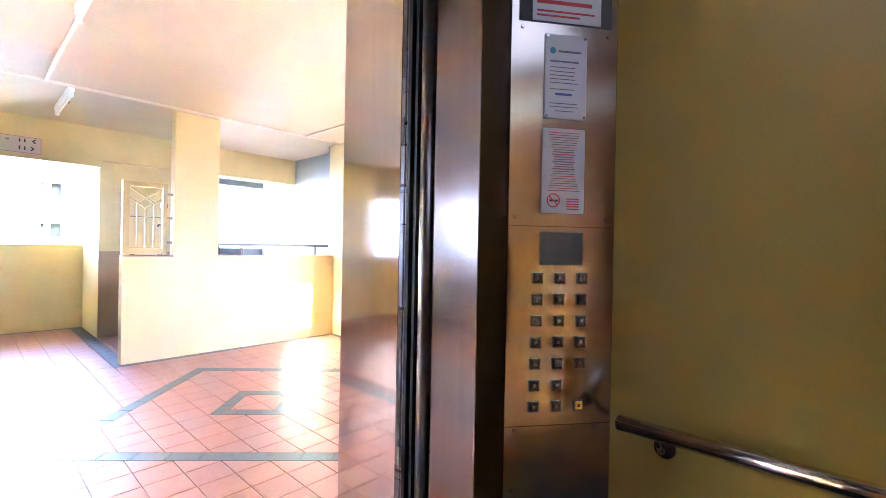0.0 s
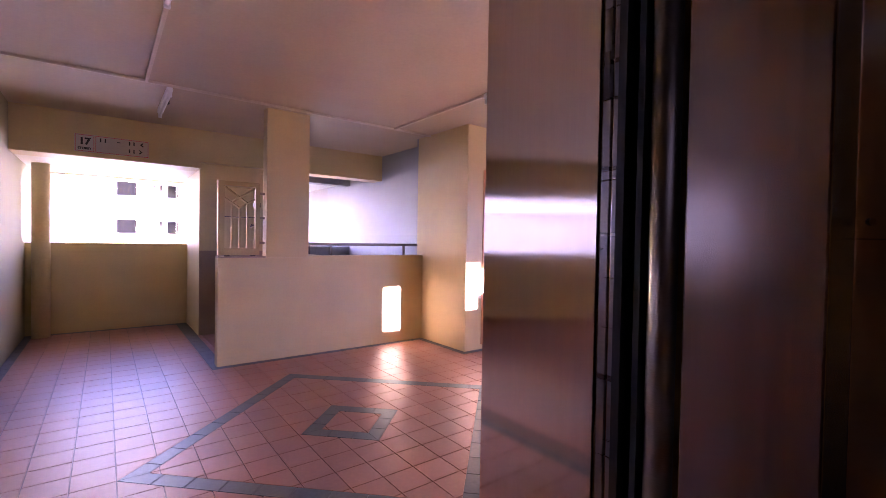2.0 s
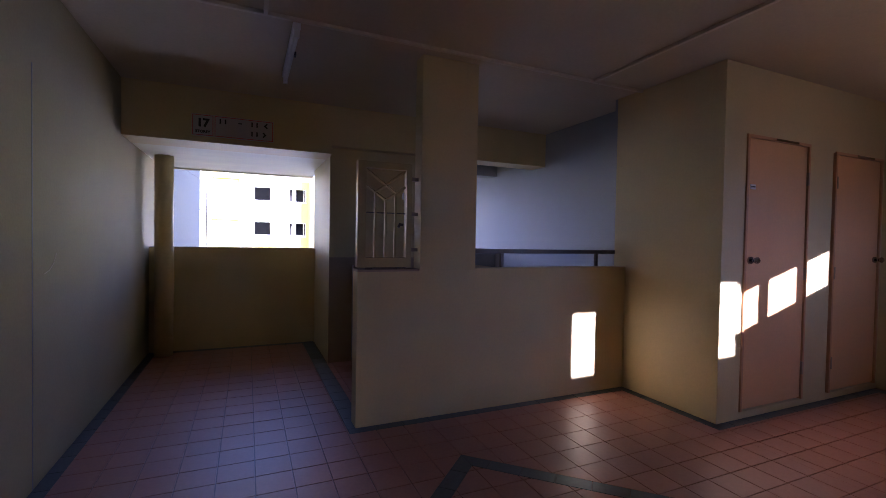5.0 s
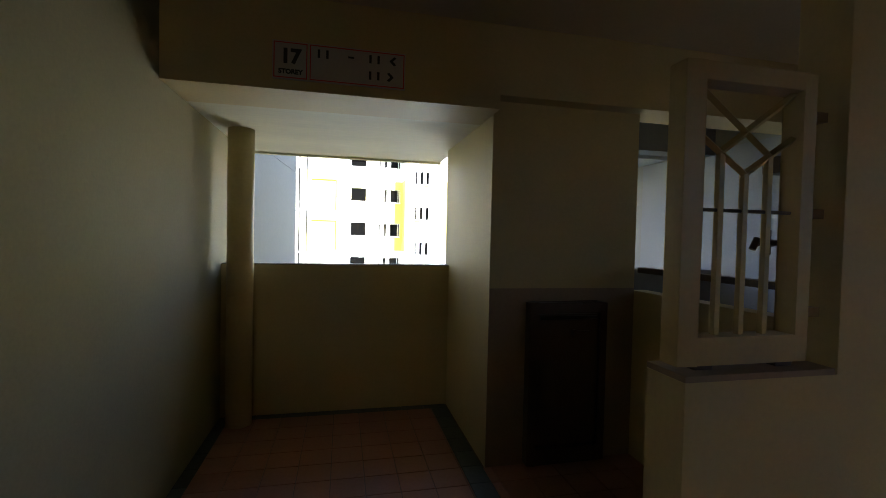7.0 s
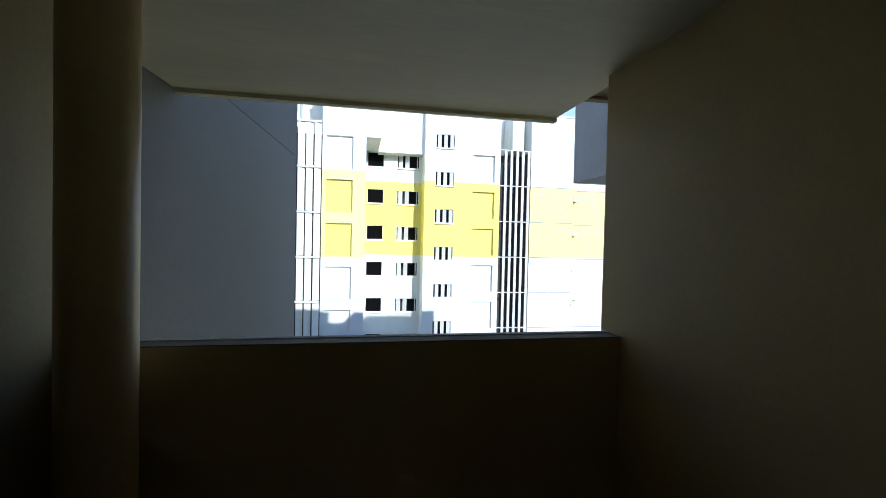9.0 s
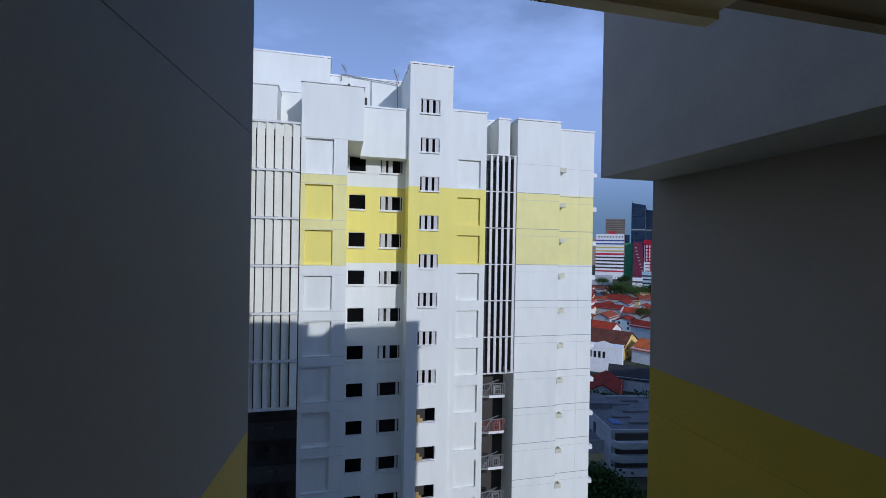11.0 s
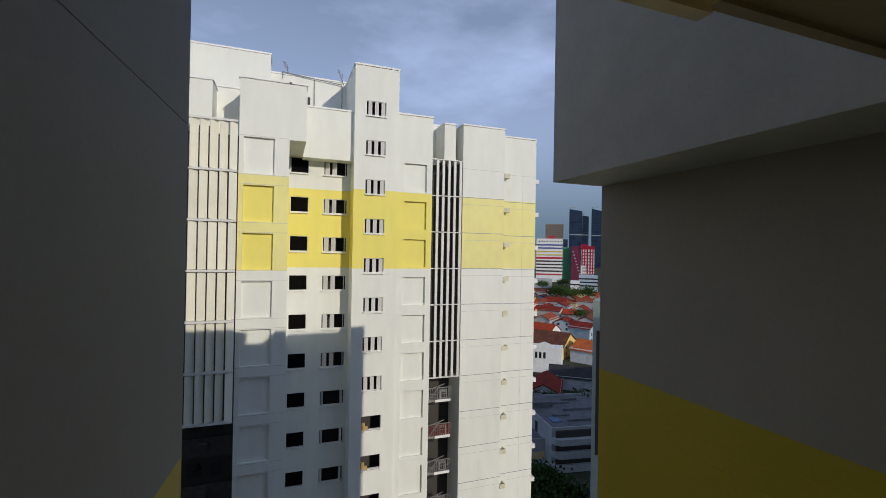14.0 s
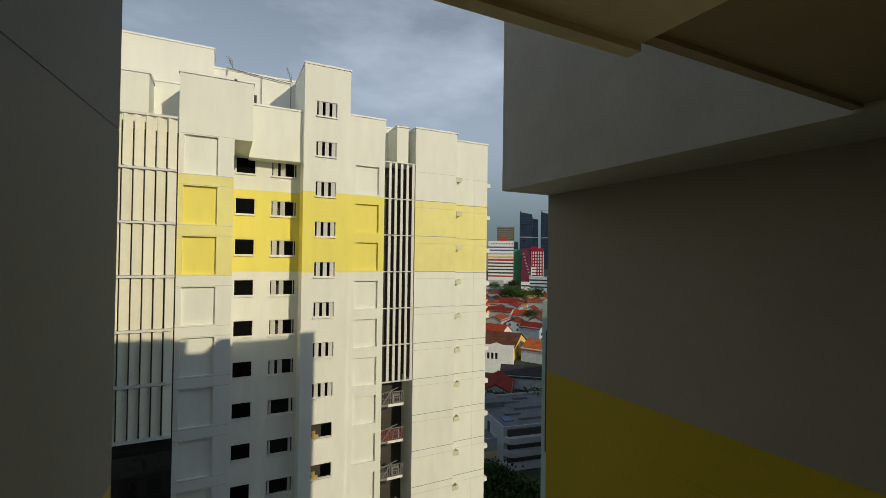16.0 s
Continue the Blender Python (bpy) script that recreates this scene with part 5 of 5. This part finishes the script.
NEAR_HOUSES = (
    (119.2, 179.0, 20, 17, 6.0, 4.6, 37.6, ROOFS[2], OCHRE),            # long brown roof, ochre gable
    (131.0, 160.0, 18, 19, 5.8, 3.0, 29.4, ROOFS[4], PLASTERS[0]),      # bright orange roof
    (97.5, 134.2, 13, 15, 4.6, 2.4, 53.0, BLACKROOF, PLASTERS[3]),      # black roof
    (81.0, 126.0, 10, 16, 4.0, 2.6, -37.0, ROOFS[1], PLASTERS[3]),
    (153.0, 199.5, 10, 12, 8.0, 2.4, 26.0, ROOFS[1], PLASTERS[2]),      # pale blue front
    (113.0, 203.0, 11, 18, 5.5, 3.0, 30.0, ROOFS[1], PLASTERS[3]),
    (134.0, 209.0, 11, 15, 6.0, 3.2, 28.0, ROOFS[0], PLASTERS[0]),
)
for x, y, w, l, h, rise, rz, roof, wall in NEAR_HOUSES:
    house(x, y, w, l, h, rise, rz, roof, wall, rng)
KEPT_FREE = [(n[0], n[1], 0.42 * (n[2] + n[3])) for n in NEAR_HOUSES] + [(*away(33.5, 183), 13)]
d0, turn = 139.0, -50
while d0 < 520:
    a = 30.6 + rng.uniform(0, 1.0)
    turn = -50 if turn > 0 else rng.choice([40, -50, 40])
    while a < 41.0:
        w, l = rng.uniform(8.5, 12), rng.uniform(13, 18)
        low = d0 < 180
        x, y = away(a, d0 + rng.uniform(-1.5, 1.5))
        if all(math.hypot(x - fx, y - fy) > fr + 5.5 for fx, fy, fr in KEPT_FREE):
            house(x, y, w, l, rng.uniform(3.0, 4.0) if low else rng.uniform(5.5, 8.5), rng.uniform(1.8, 3.2), turn + rng.uniform(-5, 5),
                  rng.choice(ROOFS[1:3] if low else ROOFS[:4] + ROOFS[1:4]), rng.choice(PLASTERS + PLASTERS[1:] + PLASTERS[3:] * 3), rng)
        a += math.degrees(w / d0) * rng.uniform(1.05, 1.5)
    d0 *= rng.uniform(1.09, 1.13)


def tree(x, y, z, h, r, seed, leaves=1100):
    g = random.Random(seed)
    o = base("tree", x, y, z, "broad dark green street tree", "tree", "town trees")
    bm = bmesh.new()
    rod(bm, (0, 0, 0), (0.1, 0.05, h * 0.5), 0.28, 8, r2=0.2)
    tips = []
    for i in range(6):
        a = 2 * math.pi * i / 6 + g.uniform(-0.4, 0.4)
        p = Vector((math.cos(a) * r * 0.55, math.sin(a) * r * 0.55, h * g.uniform(0.65, 0.88)))
        rod(bm, (0.1, 0.05, h * g.uniform(0.35, 0.5)), p, 0.13, 6, r2=0.05)
        tips.append(p)
    tips.append(Vector((0, 0, h * 0.9)))
    part("trunk", bm, BARK, o)
    bm = bmesh.new()
    for i in range(leaves):
        c = g.choice(tips) + Vector((g.gauss(0, 0.30), g.gauss(0, 0.30), g.gauss(0, 0.17))) * r
        q = Euler((g.uniform(0, 6.3), g.uniform(0, 6.3), g.uniform(0, 6.3))).to_matrix()
        sz = r * g.uniform(0.04, 0.085)
        vs = [bm.verts.new(c + q @ Vector(v) * sz) for v in ((-1, 0, 0.15), (0, -0.7, -0.1), (1, 0, 0.15), (0, 0.7, -0.1))]
        bm.faces.new((vs[0], vs[1], vs[2]))
        bm.faces.new((vs[0], vs[2], vs[3]))
    part("crown", bm, LEAF, o)


n_ = 0
for a, d, h, r in ((32.4, 82, 8, 5), (33.6, 80, 7, 5), (34.9, 77, 6, 4), (36.2, 78, 5.5, 4), (37.6, 78, 6.5, 5), (32.0, 126, 8, 4.5), (33.4, 128, 6.5, 4), (34.3, 130, 7, 3.5), (36.9, 130, 7, 3.5), (38.2, 127, 9, 5),
                   (34.5, 400, 17, 8), (35.3, 410, 19, 9), (36.1, 400, 17, 8), (36.9, 430, 15, 8), (38.4, 440, 15, 9), (33.0, 560, 13, 8), (37.6, 300, 11, 5), (33.8, 330, 9, 4), (35.5, 600, 14, 9)):
    x, y = away(a, d)
    n_ += 1
    tree(x, y, GROUND_Z, h, r, n_)

# low flat-roofed community building with rounded balcony decks and a lower wing
px, py = away(34.8, 97)
# white concrete darkened to carry the shade this building stands in
CONCRETE_SHADED = material("shaded_white_concrete", (0.40, 0.41, 0.42), 0.9, spec=0.1, grain=0.8, vary=0.06, stain=0.15, stain_size=4, bump=0)
cp = base("community_building", px, py, GROUND_Z, "low white flat-roofed building with rounded balcony decks", "building", rz=-9)
part("wall", boxed(0, 30, 1.5, 23, 0, 8.5), CONCRETE_SHADED, cp)
part("roof", boxed(0.3, 29.7, 1.8, 22.7, 8.5, 8.62), SLATE, cp)
for x0, x1, y0, y1 in ((0, 0.3, 1.5, 23), (0.3, 30, 1.5, 1.8), (0.3, 30, 22.7, 23)):
    part("parapet", boxed(x0, x1, y0, y1, 8.5, 9.1), CONCRETE_SHADED, cp)
for x0, x1, y0, y1, hh in ((1.0, 6.5, 15, 22, 1.3), (4, 8, 9, 10, 0.35), (7, 12, 17, 17.8, 0.4), (8, 16, 12, 12.6, 0.5), (6, 14, 5.5, 6.2, 0.45), (11, 15, 19, 20, 0.5)):
    part("roof_box", boxed(x0, x1, y0, y1, 8.62, 8.62 + hh), SLATE, cp)
part("roof_light", boxed(2.2, 4.4, 5.5, 8.2, 8.62, 8.8), material("blue_tarpaulin", (0.05, 0.12, 0.3), 0.5, bump=0), cp, "blue sheet on the roof")
for z in (0.2, 3.0, 5.8):
    bm = bmesh.new()
    prism(bm, [(1.9 - 1.9 * math.sin(t_), 1.6 - 1.9 * math.cos(t_)) for t_ in [math.pi / 2 * (1 - i / 8) for i in range(9)]] + [(24, -0.3), (24, 1.6)], z, z + 1.3)
    part("balcony", bm, CONCRETE_SHADED, cp, "pale rounded balcony band")
    part("opening", boxed(0.9, 24, 0.9, 1.52, z + 1.3, z + 2.7), DARK, cp)
part("door", boxed(-0.06, 0.05, 9.0, 10.3, 5.2, 7.6), DARK, cp)
part("wing", boxed(-14, -0.02, 5.0, 19, 0, 5.0), CONCRETE_SHADED, cp)
part("wing_roof", boxed(-14, -0.02, 5.2, 19, 5.0, 5.12), SLATE, cp)
part("wing_parapet", boxed(-14, -0.02, 4.95, 5.2, 5.0, 5.5), CONCRETE_SHADED, cp)
part("yellow_band", boxed(-14, -0.02, 4.94, 5.0, 1.0, 2.6), PLASTERS[1], cp)

# white house with a stepped front
px, py = away(33.5, 183)
wh = base("white_house", px, py, GROUND_Z, "white plastered house with curved stepped gable", "house", rz=-38)
part("wall", boxed(-6.5, 6.5, -5, 5, 0, 9.3), LIMEWASH, wh)
bm = bmesh.new()
out = [(-6.5, 9.3), (6.5, 9.3), (6.5, 9.9), (3.5, 10.1), (2.5, 11.3), (0, 12.1), (-2.5, 11.3), (-3.5, 10.1), (-6.5, 9.9)]
vs = [[bm.verts.new((a, yy, b)) for a, b in out] for yy in (-5.1, -4.7)]
bm.faces.new(vs[0])
bm.faces.new(vs[1][::-1])
for i in range(len(out)):
    bm.faces.new((vs[0][i], vs[0][(i + 1) % len(out)], vs[1][(i + 1) % len(out)], vs[1][i]))
bmesh.ops.recalc_face_normals(bm, faces=bm.faces)
part("gable", bm, LIMEWASH, wh)
for i in range(4):
    part("window", boxed(-5.2 + 1.6 * i, -4.3 + 1.6 * i, -5.06, -4.9, 5.6, 8.0), GLASSY, wh)


def slab_tower(name, a0, a1, d, top, mat, label, rz=None, depth=20.0):
    (xa, ya), (xb, yb) = away(a0, d), away(a1, d)
    w = math.hypot(xb - xa, yb - ya)
    o = base(name, (xa + xb) / 2, (ya + yb) / 2, GROUND_Z, label, "building", rz=math.degrees(math.atan2(yb - ya, xb - xa)) if rz is None else rz)
    part("wall", boxed(-w / 2, w / 2, 0, depth, 0, top - GROUND_Z), mat, o)
    return o, w, top - GROUND_Z


HAZE_BLUE = material("blue_glass_tower", (0.022, 0.042, 0.085), 0.3, spec=0.3, grain=0.3, vary=0.15, stain=0.2, stain_size=20, bump=0)
STEELBLUE = material("steel_blue_cladding", (0.04, 0.07, 0.12), 0.5, spec=0.3, grain=0.2, vary=0.1, bump=0)
CONC = material("brown_grey_concrete", (0.32, 0.27, 0.22), 0.8, grain=0.2, vary=0.12, bump=0)
# dark mauve: shade of the building's angled left face put into the colour
PINK = material("shade_mauve_facade", (0.17, 0.035, 0.07), 0.8, spec=0.1, grain=0.2, vary=0.2, bump=0)
GREEN = material("green_facade", (0.06, 0.30, 0.14), 0.6, grain=0.2, vary=0.15, bump=0)
PALEGREEN = material("pale_green_paint", (0.35, 0.42, 0.36), 0.7, grain=1, bump=0)
STRIPES = {"white": PLASTERS[0], "blue": material("blue_stripe", (0.05, 0.07, 0.3), 0.6, bump=0), "red": material("red_stripe", (0.5, 0.03, 0.05), 0.6, bump=0),
           "yellow": material("yellow_stripe", (0.6, 0.5, 0.1), 0.6, bump=0), "dark": DARK}
o, w, h = slab_tower("striped_building", 32.2, 35.4, 760, 27, LIMEWASH, "white building with blue, red and yellow bands")
for drop, thick, c in ((11.4, 2.0, "blue"), (16.6, 2.0, "blue"), (22.2, 1.8, "yellow"), (27.8, 1.8, "yellow"), (33.6, 3.0, "red"), (38.6, 2.2, "dark"), (44.0, 2.2, "dark"), (49.4, 2.2, "dark"), (55.0, 2.2, "dark"), (60.5, 2.2, "red")):
    part("window_band", boxed(-w / 2 - 0.3, w / 2 + 0.3, -0.6, 0.2, h - drop, h - drop + thick), STRIPES[c], o)
for i in range(9):
    part("window", boxed(w / 2 - 3.2 - 4.4 * i, w / 2 - 1.6 - 4.4 * i, -0.3, 0.2, h - 5.6, h - 3.4), DARK, o)
part("roof_house", boxed(-w * 0.05, w * 0.22, 2, 14, h, h + 5), STRIPES["red"], o)
o, w, h = slab_tower("concrete_block", 33.3, 35.45, 1150, 77, CONC, "brown-grey concrete office block")
for i in range(14):
    part("window_band", boxed(-w / 2 - 0.4, w / 2 + 0.4, -0.8, 0.2, h - 6 - 5.4 * i, h - 4 - 5.4 * i), STRIPES["dark"], o)
for i in range(10):
    part("pier", boxed(-w / 2 + w * i / 9 - 0.6, -w / 2 + w * i / 9 + 0.6, -1.3, 0.2, 30, h), CONC, o)
for a0, a1, d, top, slope in ((36.17, 37.68, 1600, 150, 9), (37.72, 38.45, 1620, 133, 5), (38.79, 40.3, 1650, 152, 12)):
    o, w, h = slab_tower("glass_tower", a0, a1, d, top, HAZE_BLUE, "tall dark blue glass office tower with sloping crown", depth=40)
    bm = bmesh.new()
    pts = [[bm.verts.new((x, y, z)) for x, z in ((-w / 2, h), (w / 2, h), (w / 2, h + 1), (-w / 2, h + slope))] for y in (0.5, 39)]
    bm.faces.new(pts[0])
    bm.faces.new(pts[1][::-1])
    for i in range(4):
        bm.faces.new((pts[0][i], pts[0][(i + 1) % 4], pts[1][(i + 1) % 4], pts[1][i]))
    bmesh.ops.recalc_face_normals(bm, faces=bm.faces)
    part("sloping_crown", bm, HAZE_BLUE, o)
    part("crown_edge", boxed(-w / 2, w * 0.02, 0, 3, h + slope + 5, h + slope + 6.6), PLASTERS[3], o, "pale roof canopy")
    part("canopy_post", boxed(-w / 2, -w / 2 + 2, 0.2, 2.8, h + slope, h + slope + 5), STEELBLUE, o)
    for i in range(8):
        part("mullion", boxed(-w / 2 + w * i / 7 - 0.4, -w / 2 + w * i / 7 + 0.4, -1, 0, 40, h), STEELBLUE, o)
    for i in range(1, 14):
        part("floor_band", boxed(-w / 2 - 0.2, w / 2 + 0.2, -0.6, 0, h - 11 * i, h - 11 * i + 1.2), STEELBLUE, o)
    part("plant_floor", boxed(-w / 2 - 0.3, w / 2 + 0.3, -0.9, 0, 113, 116), PLASTERS[3], o, "pale louvred plant floor")
o, w, h = slab_tower("pink_building", 36.46, 39.17, 820, 15.5, PINK, "pink office building in shade-dark mauve with white and red front")
CRIMSON = material("crimson_facade", (0.36, 0.02, 0.045), 0.7, spec=0.1, grain=0.2, vary=0.15, bump=0)
part("white_front", boxed(-w * 0.08, w / 2, -1.0, -0.02, 0, h - 5), LIMEWASH, o, "white framed front")
part("top_band", boxed(-w * 0.10, w / 2 + 0.2, -1.4, 0.5, h - 5, h + 1), CRIMSON, o, "crimson top storeys")
for i in range(5):
    xx = -w * 0.08 + 0.58 * w * (i + 0.25) / 5
    part("pier", boxed(xx, xx + 2.0, -1.6, -1.0, h * (0.45 if i < 2 else 0.2), h - 5), CRIMSON, o)
for j in range(9):
    part("window_band", boxed(-w * 0.02, w / 2 - 0.5, -1.25, -1.0, 6 + 5.4 * j, 7.4 + 5.4 * j), PINK, o)
for j in range(8):
    part("stair_flight", boxed(-w * 0.46 + j * 1.6, -w * 0.44 + j * 1.6 + 2.2, -0.5, 0.0, 50 - j * 5.5, 51.6 - j * 5.5), PLASTERS[3], o)
part("roof_house", boxed(-w * 0.1, w * 0.2, 2, 14, h, h + 4), CRIMSON, o)
slab_tower("green_building", 35.5, 36.4, 830, 14, GREEN, "green painted office building")
o, w, h = slab_tower("blue_building", 37.4, 39.6, 560, -24, PLASTERS[2], "pale blue low rise building")
for j in range(3):
    part("window_band", boxed(-w / 2 - 0.1, w / 2 + 0.1, -0.3, 0.1, h - 4.5 - 4.2 * j, h - 2.9 - 4.2 * j), GLASSY, o)
o, w, h = slab_tower("white_building", 36.4, 37.5, 540, -30, LIMEWASH, "white low rise building among trees")
part("window_band", boxed(-w / 2 - 0.1, w / 2 + 0.1, -0.3, 0.1, h - 4.5, h - 2.9), GLASSY, o)
slab_tower("grey_building", 30.5, 34.2, 620, -33, PLASTERS[3], "grey low rise buildings before the towers")
slab_tower("far_block", 31.0, 33.3, 1400, 35, CONC, "far grey housing block")
slab_tower("far_block", 35.2, 36.0, 1500, 50, HAZE_BLUE, "far blue-grey housing block")
o, w, h = slab_tower("green_white_block", 39.0, 48.0, 62, -4.6, PALEGREEN, "pale green housing block edge", rz=-50)
part("window_band", boxed(-w / 2 + 0.5, -w / 2 + 2.2, -0.1, 0.1, 20, h - 4), DARK, o)

# ---- floor tiles ----
P, CX, CY, GAP = 0.1875, 0.5, -1.9, 0.0022


def clip(poly, nx, ny, c):
    """The part of a polygon where nx*x + ny*y <= c."""
    out = []
    for i, p in enumerate(poly):
        q = poly[(i + 1) % len(poly)]
        a, b = nx * p[0] + ny * p[1] - c, nx * q[0] + ny * q[1] - c
        if a <= 0:
            out.append(p)
        if a * b < 0:
            t_ = a / (a - b)
            out.append((p[0] + (q[0] - p[0]) * t_, p[1] + (q[1] - p[1]) * t_))
    return out


def area(poly):
    return abs(sum(p[0] * q[1] - q[0] * p[1] for p, q in zip(poly, poly[1:] + poly[:1]))) / 2


def slab(bm, poly, z=0.0):
    """One tile: a thin prism with a softened upper edge."""
    if sum(p[0] * q[1] - q[0] * p[1] for p, q in zip(poly, poly[1:] + poly[:1])) < 0:
        poly = poly[::-1]
    cx, cy = sum(p[0] for p in poly) / len(poly), sum(p[1] for p in poly) / len(poly)
    k = len(poly)
    rings = []
    for zz, sh in ((-0.008, 0.0), (-0.0016, 0.0), (0.0, 0.0018)):
        ring = []
        for x, y in poly:
            d = math.hypot(x - cx, y - cy) or 1
            f = max(0.0, 1 - sh / d)
            ring.append(bm.verts.new((cx + (x - cx) * f, cy + (y - cy) * f, z + zz)))
        rings.append(ring)
    for a, b in zip(rings, rings[1:]):
        for i in range(k):
            bm.faces.new((a[i], a[(i + 1) % k], b[(i + 1) % k], b[i]))
    bm.faces.new(rings[2])


BW_ = 0.075
AREAS = [  # convex pieces of the tiled floor, as half planes nx, ny, c
    [(-1, 0, 1.635 - BW_), (1, 0, -0.055), (0, -1, 3.93), (0, 1, SILL_Y - BW_)],
    [(-1, 0, 0.055), (1, 0, 2.38 - BW_), (0, -1, 3.93), (0, 1, -BW_)],
    [(-1, 0, -2.38 + BW_), (1, 0, 4.56 - BW_), (0, -1, 3.93), (0, 1, FACE_Y - BW_), (0.714, -0.7, 0.714 * 4.45 + 0.7 * 2.30 - BW_)],
    [(-1, 0, -0.075), (1, 0, 1.06), (0, -1, -0.13), (0, 1, 1.64)],
]
RINGS = [(0.0, 0.225), (0.36, 1.175), (1.31, 99.0)]
me_tile = None
pieces = []
for i in range(-13, 24):
    for j in range(-13, 26):
        x0, y0 = CX + i * P, CY + j * P
        sx, sy = (1 if i >= 0 else -1), (1 if j >= 0 else -1)
        sq = [(x0 + GAP, y0 + GAP), (x0 + P - GAP, y0 + GAP), (x0 + P - GAP, y0 + P - GAP), (x0 + GAP, y0 + P - GAP)]
        for ar in AREAS:
            poly = sq
            for h_ in ar:
                poly = clip(poly, *h_) if poly else poly
            if not poly or area(poly) < 2e-4:
                continue
            for lo, hi in RINGS:
                c0 = sx * CX + sy * CY
                q = clip(clip(poly, -sx, -sy, -(lo + GAP * 1.5) - c0), sx, sy, hi - GAP * 1.5 + c0)
                if len(q) > 2 and area(q) > 2e-4:
                    full = abs(area(q) - (P - 2 * GAP) ** 2) < 1e-7
                    pieces.append((q, full, x0, y0))
near = sorted(pieces, key=lambda p: abs(p[2] + 0.3) + 0.6 * abs(p[3] + 1.2))
rest = bmesh.new()
for n, (q, full, x0, y0) in enumerate(near):
    if n >= 300:
        slab(rest, q)
        continue
    if full:
        if me_tile is None:
            bm = bmesh.new()
            slab(bm, [(GAP, GAP), (P - GAP, GAP), (P - GAP, P - GAP), (GAP, P - GAP)])
            me_tile = mesh_of("tile", bm, TILE)
        ob = new("tile", me_tile)
        ob.location = (x0, y0, random.uniform(-0.0006, 0.0003))
    else:
        bm = bmesh.new()
        slab(bm, q)
        ob = new("tile", mesh_of("tile", bm, TILE))
    ob.parent = floor
ob = part("tiles", rest, TILE, floor, "further terracotta floor tiles")
tagged(ob, kind="stuff")

# dark border tiles: the two diamonds, then along the walls
for lo, hi in ((0.225, 0.36), (1.175, 1.31)):
    for sx in (-1, 1):
        for sy in (-1, 1):
            n = max(2, round(hi * 2 / 0.265))
            for i in range(n):
                v0, v1 = -hi + 2 * hi * i / n, -hi + 2 * hi * (i + 1) / n
                q = [(0, 0), (2, 0), (2, 2), (0, 2)]
                for h_ in ((-1, -1, -lo), (1, 1, hi), (-1, 1, -v0 - GAP), (1, -1, v1 - GAP)):
                    q = clip(q, *h_) if q else q
                if len(q) > 2 and area(q) > 1e-4:
                    bm = bmesh.new()
                    slab(bm, [(CX + sx * a, CY + sy * b) for a, b in q], 0.0005)
                    part("border_tile", bm, BORDER, floor)


def strip(xa, ya, xb, yb, w):
    """A run of dark border tiles along a line, w wide to its left."""
    a, b = Vector((xa, ya)), Vector((xb, yb))
    d = (b - a).normalized()
    nrm = Vector((-d.y, d.x)) * w
    n = max(1, round((b - a).length / P))
    st = (b - a) / n
    for i in range(n):
        p, q = a + st * i + d * 0.0015, a + st * (i + 1) - d * 0.0015
        bm = bmesh.new()
        slab(bm, [tuple(p), tuple(q), tuple(q + nrm), tuple(p + nrm)], 0.0005)
        part("border_tile", bm, BORDER, floor)


strip(LEFT_X, SILL_Y, LEFT_X, -3.93, BW_)
strip(0.075, SILL_Y, LEFT_X + BW_, SILL_Y, BW_)
strip(-0.052, 0.0, -0.052, SILL_Y - BW_, -0.125)
strip(2.38, 0.0, -0.052, 0.0, BW_)
strip(2.38, FACE_Y - BW_, 2.38, -BW_, BW_)
strip(4.50, FACE_Y, 2.38 - BW_, FACE_Y, BW_)
strip(4.50, -2.25, 4.50, FACE_Y - BW_, BW_)
strip(2.85, -3.93, 4.45, -2.30, BW_)
